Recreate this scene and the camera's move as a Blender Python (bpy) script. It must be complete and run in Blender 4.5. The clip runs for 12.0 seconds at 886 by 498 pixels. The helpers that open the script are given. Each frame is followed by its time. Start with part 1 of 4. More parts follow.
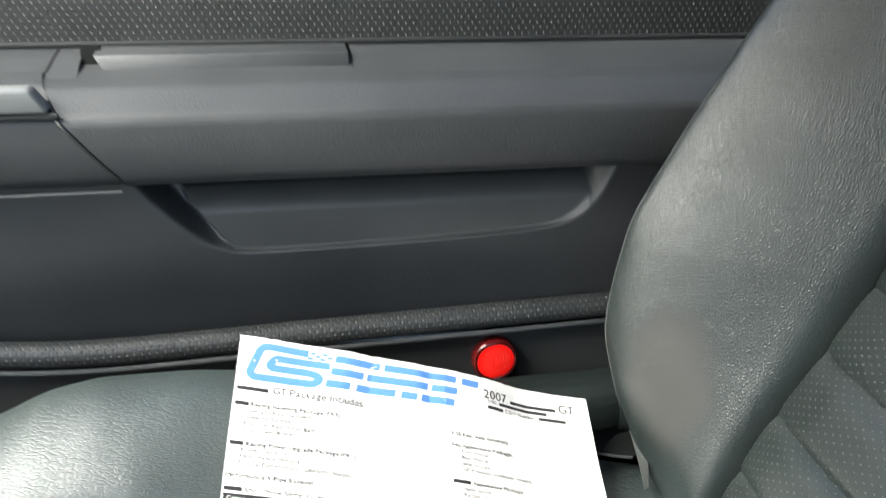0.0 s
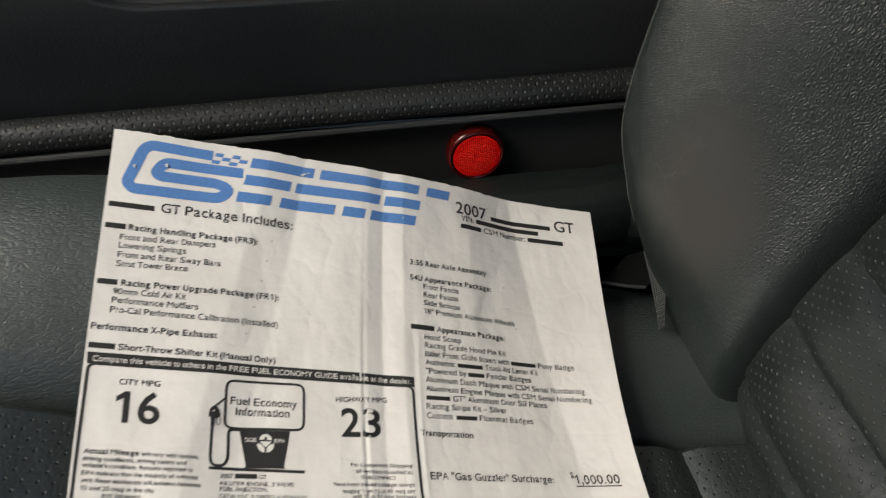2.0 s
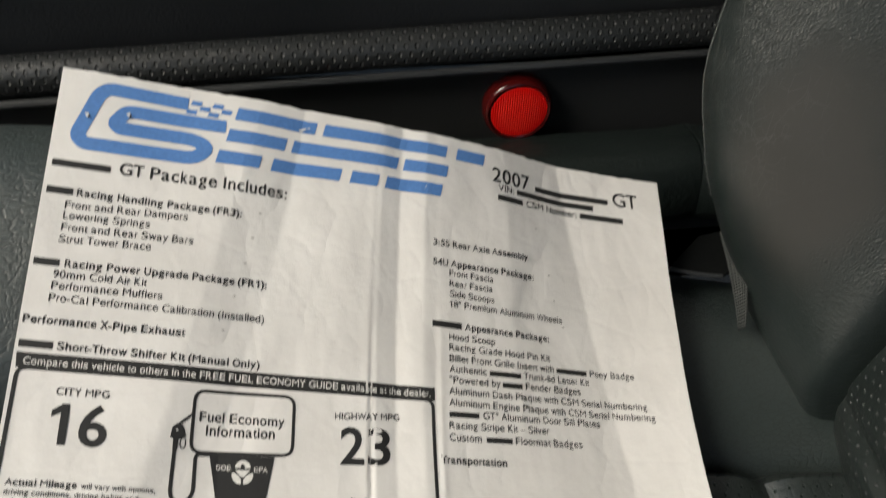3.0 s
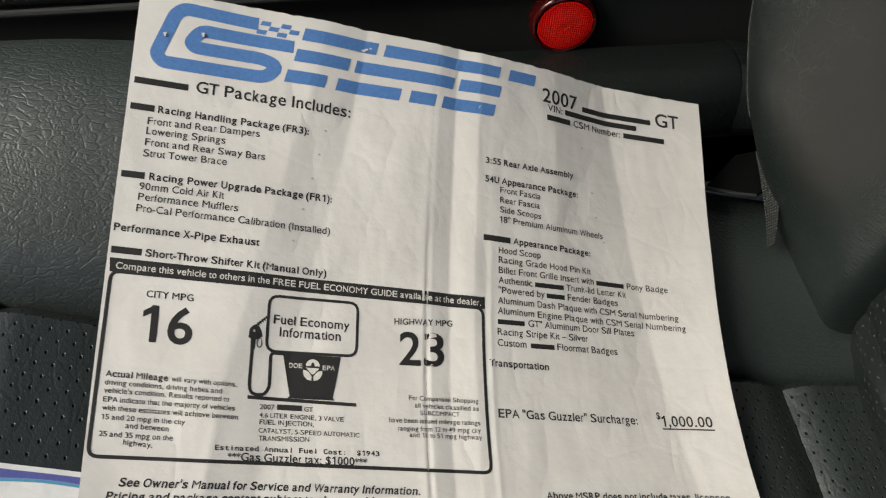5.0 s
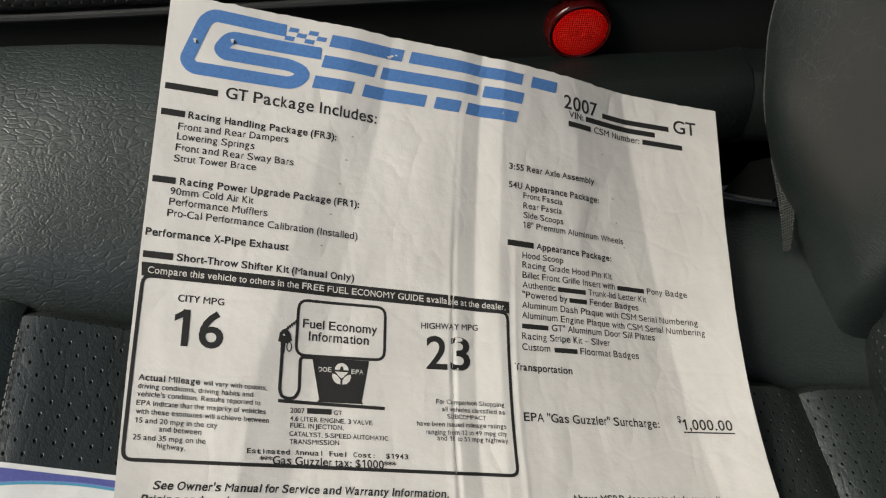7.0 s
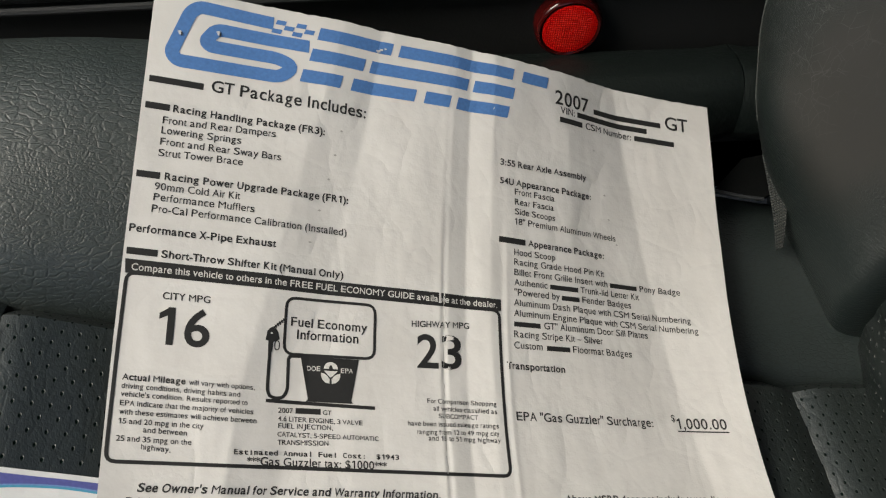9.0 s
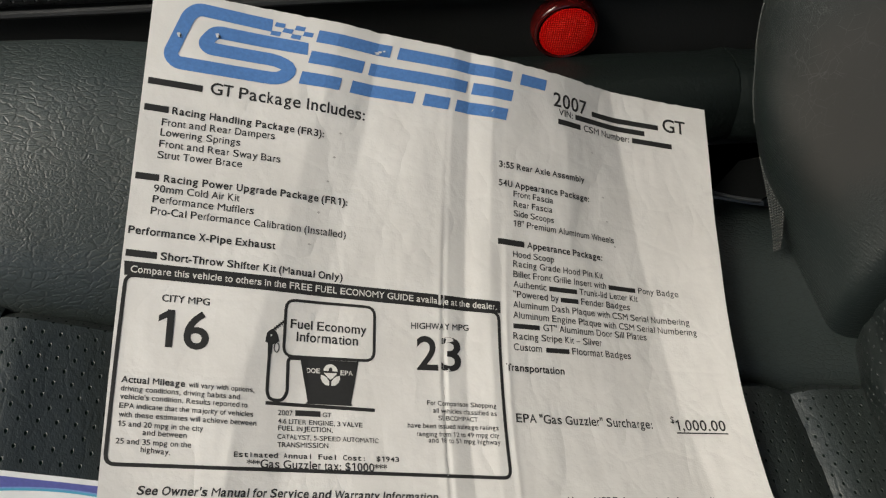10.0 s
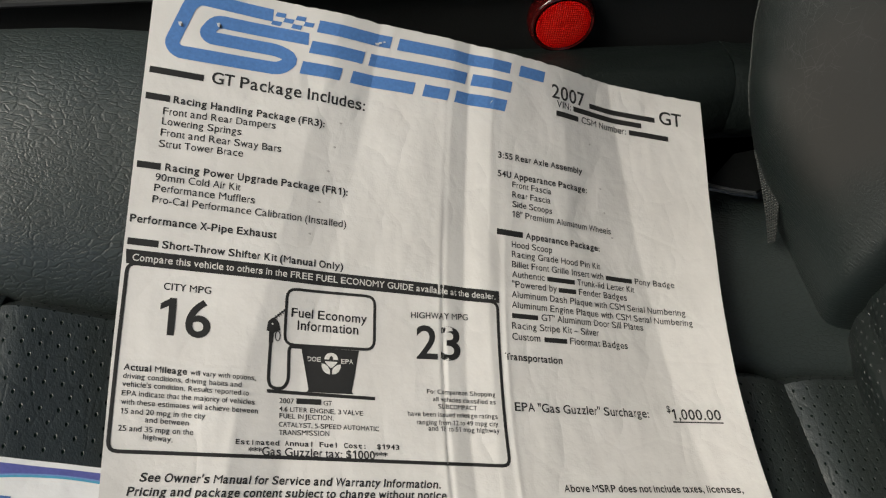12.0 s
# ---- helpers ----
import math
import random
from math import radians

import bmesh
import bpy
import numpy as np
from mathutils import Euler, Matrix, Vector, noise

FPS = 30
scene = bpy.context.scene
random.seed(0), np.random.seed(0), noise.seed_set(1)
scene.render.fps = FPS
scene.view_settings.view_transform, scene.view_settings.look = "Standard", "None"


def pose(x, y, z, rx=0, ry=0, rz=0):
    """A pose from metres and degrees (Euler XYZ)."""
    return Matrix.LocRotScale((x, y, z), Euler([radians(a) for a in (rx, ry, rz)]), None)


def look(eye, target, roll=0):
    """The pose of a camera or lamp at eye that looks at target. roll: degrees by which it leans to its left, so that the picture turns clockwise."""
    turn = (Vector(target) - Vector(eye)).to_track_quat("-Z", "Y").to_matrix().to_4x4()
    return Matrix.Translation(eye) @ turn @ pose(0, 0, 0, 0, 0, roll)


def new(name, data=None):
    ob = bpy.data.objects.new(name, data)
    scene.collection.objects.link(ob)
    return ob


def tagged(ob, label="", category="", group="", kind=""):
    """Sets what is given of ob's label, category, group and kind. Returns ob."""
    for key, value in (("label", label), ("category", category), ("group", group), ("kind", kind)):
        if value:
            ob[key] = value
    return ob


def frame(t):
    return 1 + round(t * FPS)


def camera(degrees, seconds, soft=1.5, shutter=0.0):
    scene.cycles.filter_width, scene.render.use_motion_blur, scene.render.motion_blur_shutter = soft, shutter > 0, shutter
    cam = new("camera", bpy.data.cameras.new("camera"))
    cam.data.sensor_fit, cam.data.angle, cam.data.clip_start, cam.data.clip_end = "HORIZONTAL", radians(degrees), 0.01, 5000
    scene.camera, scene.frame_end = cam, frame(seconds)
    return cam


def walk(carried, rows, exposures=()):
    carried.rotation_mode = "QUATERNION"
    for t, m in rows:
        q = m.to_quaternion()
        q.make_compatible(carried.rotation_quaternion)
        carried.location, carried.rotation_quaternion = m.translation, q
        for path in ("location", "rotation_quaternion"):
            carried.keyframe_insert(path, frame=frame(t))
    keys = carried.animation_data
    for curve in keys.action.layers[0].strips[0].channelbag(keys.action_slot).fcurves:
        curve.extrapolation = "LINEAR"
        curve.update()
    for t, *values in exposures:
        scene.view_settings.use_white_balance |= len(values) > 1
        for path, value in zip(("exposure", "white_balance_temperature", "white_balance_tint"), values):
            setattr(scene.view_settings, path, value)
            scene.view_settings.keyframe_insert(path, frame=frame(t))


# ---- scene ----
# One metre per unit; x to the rear of the car, y to the passenger door, z up from the cabin floor.
cam = camera(51.90, 12.0, soft=1.2, shutter=0.4)
# seconds, eye, yaw, pitch, roll
ROWS = [
    (0, -0.0984, -0.3936, 0.7615, -12.00, -26.00, 2.00),
    (0.5, -0.0793, -0.3113, 0.7441, -13.59, -32.84, 2.68),
    (1, -0.0807, -0.2752, 0.7028, -14.08, -37.55, 3.04),
    (1.5, -0.0814, -0.2500, 0.6951, -13.69, -40.28, 3.37),
    (2, -0.0434, -0.2360, 0.6851, -13.09, -41.12, 3.44),
    (2.5, -0.0227, -0.1853, 0.6534, -11.34, -41.27, 1.90),
    (3, -0.0244, -0.1590, 0.6268, -10.25, -43.85, 2.84),
    (3.5, -0.0261, -0.1582, 0.6204, -9.34, -48.89, 3.09),
    (5.5, -0.0490, -0.1658, 0.6620, -9.22, -51.26, 3.63),
    (6, -0.0550, -0.1649, 0.6565, -9.52, -51.09, 3.93),
    (6.5, -0.0565, -0.1650, 0.6599, -9.81, -51.08, 4.20),
    (8.5, -0.0610, -0.1615, 0.6507, -11.48, -50.66, 5.46),
    (9, -0.0597, -0.1625, 0.6507, -11.71, -50.62, 5.58),
    (9.5, -0.0641, -0.1621, 0.6517, -12.18, -50.48, 5.91),
    (10, -0.0620, -0.1630, 0.6499, -12.26, -50.31, 5.90),
    (10.5, -0.0623, -0.1646, 0.6499, -12.44, -50.23, 5.98),
    (11, -0.0623, -0.1639, 0.6506, -12.79, -50.39, 6.20),
    (11.5, -0.0652, -0.1663, 0.6479, -12.85, -50.42, 6.35),
    (12, -0.0673, -0.1654, 0.6501, -13.47, -50.56, 7.02),
]
# seconds, stops, kelvin, tint: the clip opens bright and cool and settles as the white page fills the picture
EXPOSURES = [(0.0, 2.55, 6300, 3), (0.5, 1.87, 6550, 3), (0.8, 1.43, 6550, 3), (1.0, 1.03, 6650, 4), (1.3, 0.68, 6700, 5), (2.0, 0.70, 6750, 6), (3.0, 0.70, 6750, 5), (3.6, 0.60, 6700, 5), (12.0, 0.52, 6700, 5)]
walk(cam, [(t, pose(x, y, z, 90 + pitch, 0, yaw) @ pose(0, 0, 0, 0, 0, roll)) for t, x, y, z, yaw, pitch, roll in ROWS], EXPOSURES)

# ---- world and light: an overcast day seen through the car's glass openings ----
world = bpy.data.worlds.new("sky")
scene.world = world
world.use_nodes = True
wn, wl = world.node_tree.nodes, world.node_tree.links
sky = wn.new("ShaderNodeTexSky")
sky.sky_type, sky.sun_disc = "NISHITA", False
sky.sun_elevation, sky.sun_rotation = radians(43), radians(257)
sky.air_density, sky.dust_density = 1.0, 4.0
wl.new(sky.outputs["Color"], wn["Background"].inputs["Color"])
wn["Background"].inputs["Strength"].default_value = 0.12
sun = new("sun", bpy.data.lights.new("sun", "SUN"))
sun.data.energy, sun.data.angle, sun.data.color = 2.3, radians(30), (1.0, 0.96, 0.9)
sun.matrix_world = look((-3.4, -0.78, 3.25), (0, 0, 0))


# ---- materials ----
def nodes_of(name):
    m = bpy.data.materials.new(name)
    m.use_nodes = True
    nt = m.node_tree
    return m, nt, nt.nodes["Principled BSDF"]


def node(nt, kind, **values):
    n = nt.nodes.new(kind)
    for key, value in values.items():
        n.inputs[key.replace("_", " ")].default_value = value
    return n


def calc(nt, op, a, b=0.0, c=0.0):
    n = nt.nodes.new("ShaderNodeMath")
    n.operation = op
    for slot, v in zip(n.inputs, (a, b, c)):
        if isinstance(v, (int, float)):
            slot.default_value = v
        else:
            nt.links.new(v, slot)
    return n.outputs[0]


def coords(nt, uv=False, scale=1.0):
    c = nt.nodes.new("ShaderNodeTexCoord")
    mp = node(nt, "ShaderNodeMapping")
    mp.inputs["Scale"].default_value = (scale, scale, scale) if isinstance(scale, (int, float)) else scale
    nt.links.new(c.outputs["UV" if uv else "Object"], mp.inputs["Vector"])
    return mp.outputs[0]


def noise_tex(nt, vec, scale, detail=4.0, rough=0.55):
    n = node(nt, "ShaderNodeTexNoise", Scale=scale, Detail=detail, Roughness=rough)
    nt.links.new(vec, n.inputs["Vector"])
    return n


def ramp(nt, fac, stops):
    r = nt.nodes.new("ShaderNodeValToRGB")
    els = r.color_ramp.elements
    for i, (at, col) in enumerate(stops):
        e = els[i] if i < 2 else els.new(at)
        e.position, e.color = at, (*col, 1)
    nt.links.new(fac, r.inputs["Fac"])
    return r.outputs["Color"]


def bump(nt, shader, height, strength, distance, under=None):
    b = node(nt, "ShaderNodeBump", Strength=strength, Distance=distance)
    nt.links.new(height, b.inputs["Height"])
    if under is not None:
        nt.links.new(under, b.inputs["Normal"])
    nt.links.new(b.outputs["Normal"], shader.inputs["Normal"])
    return b.outputs["Normal"]


def smoothstep(nt, value, a, b):
    e = nt.nodes.new("ShaderNodeMapRange")
    e.interpolation_type = "SMOOTHSTEP"
    nt.links.new(value, e.inputs["Value"])
    e.inputs["From Min"].default_value, e.inputs["From Max"].default_value = a, b
    return e.outputs[0]


def tinted(nt, base, amount, paint):
    mix = nt.nodes.new("ShaderNodeMix")
    mix.data_type = "RGBA"
    nt.links.new(amount, mix.inputs["Factor"])
    nt.links.new(base, mix.inputs["A"])
    mix.inputs["B"].default_value = (*paint, 1)
    return mix.outputs["Result"]


def creases(nt, v, scale, width, size=(1, 1, 1), turn=(0, 0, 0), reach=0.010, wave=45):
    """Nought along a net of fine creases, one on the cells between them."""
    add = nt.nodes.new("ShaderNodeVectorMath")
    add.operation = "MULTIPLY_ADD"
    nt.links.new(noise_tex(nt, v, wave, 4).outputs["Color"], add.inputs[0])
    add.inputs[1].default_value = (reach, reach, reach)
    nt.links.new(v, add.inputs[2])
    mp = node(nt, "ShaderNodeMapping")
    mp.inputs["Rotation"].default_value, mp.inputs["Scale"].default_value = tuple(radians(r) for r in turn), size
    nt.links.new(add.outputs[0], mp.inputs["Vector"])
    vor = nt.nodes.new("ShaderNodeTexVoronoi")
    vor.feature = "DISTANCE_TO_EDGE"
    vor.inputs["Scale"].default_value = scale
    nt.links.new(mp.outputs[0], vor.inputs["Vector"])
    return smoothstep(nt, vor.outputs["Distance"], -0.02, width)


def grain_hide(name, low, high, long=(0.5, 1.0, 1.0), depth=0.00015, rough=0.42, gloss=0.8):
    """Grained hide: flat cells drawn long between fine creases, smaller ones within them, with an uneven sheen."""
    m, nt, sh = nodes_of(name)
    v = coords(nt)
    big, fold = noise_tex(nt, v, 12, 5), noise_tex(nt, v, 34, 4, 0.6)
    coarse = creases(nt, v, 390, 0.20, long, (0, 0, 12))
    small = creases(nt, v, 760, 0.30, (0.7, 1, 1), (0, 0, -14), 0.006, 80)
    where = smoothstep(nt, fold.outputs["Fac"], 0.36, 0.60)
    h = calc(nt, "ADD", calc(nt, "MULTIPLY", coarse, calc(nt, "MULTIPLY_ADD", where, 0.5, 0.5)), calc(nt, "MULTIPLY", small, calc(nt, "MULTIPLY_ADD", where, -0.35, 0.55)))
    h = calc(nt, "ADD", h, calc(nt, "MULTIPLY", fold.outputs["Fac"], 1.0))
    bump(nt, sh, h, 0.9, depth)
    colour = ramp(nt, big.outputs["Fac"], [(0.3, low), (0.7, high)])
    # shade of the creases put into the colour, as the bump is shallow
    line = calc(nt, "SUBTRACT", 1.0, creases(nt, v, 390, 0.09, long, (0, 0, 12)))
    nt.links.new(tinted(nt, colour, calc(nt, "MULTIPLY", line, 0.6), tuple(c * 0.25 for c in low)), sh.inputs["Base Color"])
    nt.links.new(calc(nt, "MULTIPLY_ADD", fold.outputs["Fac"], 0.16, rough - 0.08), sh.inputs["Roughness"])
    sh.inputs["Specular IOR Level"].default_value = gloss
    return m


def worn_hide(name, low, high, worn, rough=0.40, depth=0.0004):
    """Soft rubbed hide: round shallow pebbles, creases along the seam and across the foot, one smooth pale patch, a few pale hairlines."""
    m, nt, sh = nodes_of(name)
    v = coords(nt)
    axes = nt.nodes.new("ShaderNodeSeparateXYZ")
    nt.links.new(v, axes.inputs[0])
    big, fold = noise_tex(nt, v, 12, 5), noise_tex(nt, v, 30, 4, 0.6)
    wander = calc(nt, "MULTIPLY_ADD", fold.outputs["Fac"], 0.06, -0.03)
    foot = calc(nt, "SUBTRACT", 1.0, smoothstep(nt, calc(nt, "ADD", axes.outputs[2], wander), 0.335, 0.375))
    seam = calc(nt, "SUBTRACT", 1.0, smoothstep(nt, calc(nt, "ADD", axes.outputs[1], wander), 0.10, 0.135))
    seam = calc(nt, "MULTIPLY", seam, calc(nt, "SUBTRACT", 1.0, foot))
    plain = calc(nt, "SUBTRACT", 1.0, calc(nt, "MAXIMUM", foot, seam))
    h = calc(nt, "MULTIPLY", creases(nt, v, 980, 0.34, (1, 0.55, 1.0), (0, 0, 25), 0.005), calc(nt, "MULTIPLY_ADD", plain, 0.40, 0.20))
    h = calc(nt, "ADD", h, calc(nt, "MULTIPLY", creases(nt, v, 760, 0.34, (0.5, 1.0, 0.46), (8, 0, 0), 0.005), calc(nt, "MULTIPLY", seam, 0.9)))
    h = calc(nt, "ADD", h, calc(nt, "MULTIPLY", creases(nt, v, 640, 0.36, (0.22, 0.22, 1.0), (-10, 0, 0), 0.005), calc(nt, "MULTIPLY", foot, 0.45)))
    gap = nt.nodes.new("ShaderNodeVectorMath")
    gap.operation = "DISTANCE"
    nt.links.new(coords(nt, False, (1.0, 1.0, 0.62)), gap.inputs[0])
    gap.inputs[1].default_value = (worn[0][0], worn[0][1], worn[0][2] * 0.62)
    smooth = calc(nt, "SUBTRACT", 1.0, smoothstep(nt, calc(nt, "ADD", gap.outputs["Value"], calc(nt, "MULTIPLY", wander, 0.5)), worn[1] * 0.45, worn[1]))
    h = calc(nt, "MULTIPLY", h, calc(nt, "MULTIPLY_ADD", smooth, -0.97, 1.0))
    h = calc(nt, "ADD", h, calc(nt, "MULTIPLY", fold.outputs["Fac"], 0.5))
    bump(nt, sh, h, 0.9, depth)
    colour = ramp(nt, big.outputs["Fac"], [(0.3, low), (0.7, high)])
    colour = tinted(nt, colour, calc(nt, "MULTIPLY", smooth, 0.85), (high[0] * 2.3, high[1] * 1.55, high[2] * 1.5))
    line = None
    for turn, scale, size in (((6, 0, 10), 60.0, (1, 1, 0.3)), ((-14, 0, 0), 120.0, (1, 1, 0.5)), ((30, 0, 0), 210.0, (1, 1, 0.6))):
        net = calc(nt, "SUBTRACT", 1.0, creases(nt, v, scale, 0.0001 * scale + 0.008, size, turn, 0.004))
        e = calc(nt, "MULTIPLY", net, smoothstep(nt, noise_tex(nt, v, 40 + scale * 0.2, 3).outputs["Fac"], 0.46, 0.60))
        line = e if line is None else calc(nt, "MAXIMUM", line, e)
    rim = smoothstep(nt, axes.outputs[1], 0.10, 0.15)
    colour = tinted(nt, colour, calc(nt, "MULTIPLY", calc(nt, "MULTIPLY", line, rim), 0.9), (0.10, 0.105, 0.10))
    nt.links.new(colour, sh.inputs["Base Color"])
    nt.links.new(calc(nt, "MULTIPLY_ADD", fold.outputs["Fac"], 0.2, rough - 0.1), sh.inputs["Roughness"])
    sh.inputs["Specular IOR Level"].default_value = 0.62
    return m


def perforated(name, low, high, pitch=(0.0075, 0.011), hole=0.17, depth=0.0012, rough=0.42, tip=0.0, gloss=0.5, wrinkle=0.0):
    """Vinyl with staggered rows of small pressed holes, by the surface's own metres."""
    m, nt, sh = nodes_of(name)
    v = coords(nt, True, (1 / pitch[0], 1 / pitch[1], 1))
    near = None
    for shift in (0.0, 0.5):
        sep = nt.nodes.new("ShaderNodeSeparateXYZ")
        nt.links.new(v, sep.inputs[0])
        a = calc(nt, "SUBTRACT", calc(nt, "FRACT", calc(nt, "ADD", sep.outputs[0], shift)), 0.5)
        b = calc(nt, "SUBTRACT", calc(nt, "FRACT", calc(nt, "ADD", sep.outputs[1], shift)), 0.5)
        d = calc(nt, "SQRT", calc(nt, "ADD", calc(nt, "MULTIPLY", a, a), calc(nt, "MULTIPLY", b, b)))
        near = d if near is None else calc(nt, "MINIMUM", near, d)
    mask = nt.nodes.new("ShaderNodeMapRange")
    mask.interpolation_type = "SMOOTHSTEP"
    nt.links.new(near, mask.inputs["Value"])
    mask.inputs["From Min"].default_value, mask.inputs["From Max"].default_value = hole * 0.45, hole
    o = coords(nt)
    fine = noise_tex(nt, o, 600, 4)
    big = noise_tex(nt, o, 14, 4)
    h = calc(nt, "ADD", mask.outputs[0], calc(nt, "MULTIPLY", fine.outputs["Fac"], 0.22))
    h = calc(nt, "ADD", h, calc(nt, "MULTIPLY", big.outputs["Fac"], 0.6))
    crinkle = noise_tex(nt, o, 70, 4, 0.6)
    h = calc(nt, "ADD", h, calc(nt, "MULTIPLY", crinkle.outputs["Fac"], 0.6))
    if wrinkle:
        h = calc(nt, "ADD", h, calc(nt, "MULTIPLY", creases(nt, o, 170, 0.16, (1, 0.45, 1), (0, 0, 35), 0.006), wrinkle))
        h = calc(nt, "ADD", h, calc(nt, "MULTIPLY", creases(nt, o, 900, 0.3, (1, 0.6, 1), (0, 0, 20), 0.004), wrinkle * 0.5))
    bump(nt, sh, h, 0.9, depth)
    base = ramp(nt, big.outputs["Fac"], [(0.3, low), (0.7, high)])
    mix = nt.nodes.new("ShaderNodeMix")
    mix.data_type = "RGBA"
    nt.links.new(mask.outputs[0], mix.inputs["Factor"])
    mix.inputs["A"].default_value = (low[0] + tip, low[1] + tip, low[2] + tip, 1)
    nt.links.new(base, mix.inputs["B"])
    nt.links.new(mix.outputs["Result"], sh.inputs["Base Color"])
    nt.links.new(calc(nt, "MULTIPLY_ADD", fine.outputs["Fac"], 0.2, rough - 0.1), sh.inputs["Roughness"])
    sh.inputs["Specular IOR Level"].default_value = gloss
    # a negative tip paints the shade inside the holes; their gloss goes too
    if tip < 0:
        nt.links.new(calc(nt, "MULTIPLY", mask.outputs[0], gloss), sh.inputs["Specular IOR Level"])
    return m


def grained(name, low, high, scale=420.0, depth=0.0004, rough=0.5, stretch=(1, 1, 1), metal=0.0, spec=0.5):
    """Moulded plastic with a fine pressed grain and dull handling marks."""
    m, nt, sh = nodes_of(name)
    v = coords(nt, False, stretch)
    fine = noise_tex(nt, v, scale, 3, 0.6)
    big = noise_tex(nt, coords(nt), 11, 5)
    bump(nt, sh, fine.outputs["Fac"], 0.7, depth)
    nt.links.new(ramp(nt, big.outputs["Fac"], [(0.3, low), (0.7, high)]), sh.inputs["Base Color"])
    nt.links.new(calc(nt, "MULTIPLY_ADD", big.outputs["Fac"], 0.25, rough - 0.12), sh.inputs["Roughness"])
    sh.inputs["Metallic"].default_value = metal
    sh.inputs["Specular IOR Level"].default_value = spec
    return m


def flat_ink(name, colour, rough=0.5):
    m, nt, sh = nodes_of(name)
    n = noise_tex(nt, coords(nt), 700, 3)
    dark = tuple(c * 0.8 for c in colour)
    nt.links.new(ramp(nt, n.outputs["Fac"], [(0.3, dark), (0.7, colour)]), sh.inputs["Base Color"])
    sh.inputs["Roughness"].default_value = rough
    return m


def sheet_paper(name, low, high):
    m, nt, sh = nodes_of(name)
    v = coords(nt)
    fibre = noise_tex(nt, v, 1400, 3)
    stain = noise_tex(nt, v, 18, 6, 0.65)
    crush = nt.nodes.new("ShaderNodeTexVoronoi")
    crush.feature = "DISTANCE_TO_EDGE"
    crush.inputs["Scale"].default_value = 38
    nt.links.new(v, crush.inputs["Vector"])
    wisp = noise_tex(nt, coords(nt, False, (1.0, 0.45, 1.0)), 26, 3, 0.5)
    ridge = calc(nt, "MINIMUM", calc(nt, "MULTIPLY", calc(nt, "ABSOLUTE", calc(nt, "SUBTRACT", wisp.outputs["Fac"], 0.5)), 7.0), 1.0)
    h = calc(nt, "ADD", calc(nt, "MULTIPLY", fibre.outputs["Fac"], 0.05), calc(nt, "MULTIPLY", stain.outputs["Fac"], 1.4))
    h = calc(nt, "ADD", h, calc(nt, "MULTIPLY", calc(nt, "MINIMUM", crush.outputs["Distance"], 0.06), 1.1))
    h = calc(nt, "ADD", h, calc(nt, "MULTIPLY", ridge, 0.55))
    bump(nt, sh, h, 0.8, 0.0008)
    nt.links.new(ramp(nt, stain.outputs["Fac"], [(0.35, low), (0.65, high)]), sh.inputs["Base Color"])
    sh.inputs["Roughness"].default_value = 0.55
    return m


def red_lens(name):
    """Clear red plastic with a lattice of small prisms."""
    m, nt, sh = nodes_of(name)
    v = coords(nt)
    vor = nt.nodes.new("ShaderNodeTexVoronoi")
    vor.inputs["Scale"].default_value = 720
    vor.inputs["Randomness"].default_value = 0.12
    nt.links.new(v, vor.inputs["Vector"])
    bump(nt, sh, vor.outputs["Distance"], 1.0, 0.0010)
    nt.links.new(ramp(nt, vor.outputs["Distance"], [(0.12, (1.0, 0.035, 0.02)), (0.6, (0.85, 0.003, 0.003))]), sh.inputs["Base Color"])
    sh.inputs["Roughness"].default_value = 0.18
    sh.inputs["Coat Weight"].default_value = 0.3
    return m


def woven(name, low, high, pitch=0.0026):
    m, nt, sh = nodes_of(name)
    v = coords(nt, True, 1 / pitch)
    w = node(nt, "ShaderNodeTexWave", Scale=0.5, Distortion=0.4)
    w.bands_direction = "Y"
    nt.links.new(v, w.inputs["Vector"])
    x = node(nt, "ShaderNodeTexWave", Scale=0.5, Distortion=0.4)
    nt.links.new(v, x.inputs["Vector"])
    h = calc(nt, "MULTIPLY", w.outputs["Fac"], calc(nt, "ADD", x.outputs["Fac"], 0.5))
    bump(nt, sh, h, 1.0, 0.0009)
    nt.links.new(ramp(nt, h, [(0.1, low), (0.9, high)]), sh.inputs["Base Color"])
    sh.inputs["Roughness"].default_value = 0.75
    return m


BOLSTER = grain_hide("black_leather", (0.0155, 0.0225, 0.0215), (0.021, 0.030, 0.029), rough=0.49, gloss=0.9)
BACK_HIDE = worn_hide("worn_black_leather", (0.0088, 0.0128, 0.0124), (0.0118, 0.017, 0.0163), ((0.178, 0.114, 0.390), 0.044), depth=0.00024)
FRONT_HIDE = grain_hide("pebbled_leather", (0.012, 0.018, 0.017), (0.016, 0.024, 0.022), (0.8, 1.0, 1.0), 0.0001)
PERF = perforated("perforated_leather", (0.013, 0.0175, 0.0165), (0.017, 0.023, 0.0215), (0.0066, 0.0105), 0.105, 0.0006, 0.43, tip=-0.010, gloss=1.0, wrinkle=0.15)
PERF.node_tree.nodes["Principled BSDF"].inputs["Specular IOR Level"].default_value = 0.9
# darker copy of PERF for the shaded rear; pale holes paint rim highlights
PERF_BACK = perforated("shaded_perforated_leather_with_glints", (0.0065, 0.0095, 0.009), (0.009, 0.0135, 0.0125), (0.0064, 0.0098), 0.125, 0.0009, 0.38, tip=0.045, gloss=0.55)
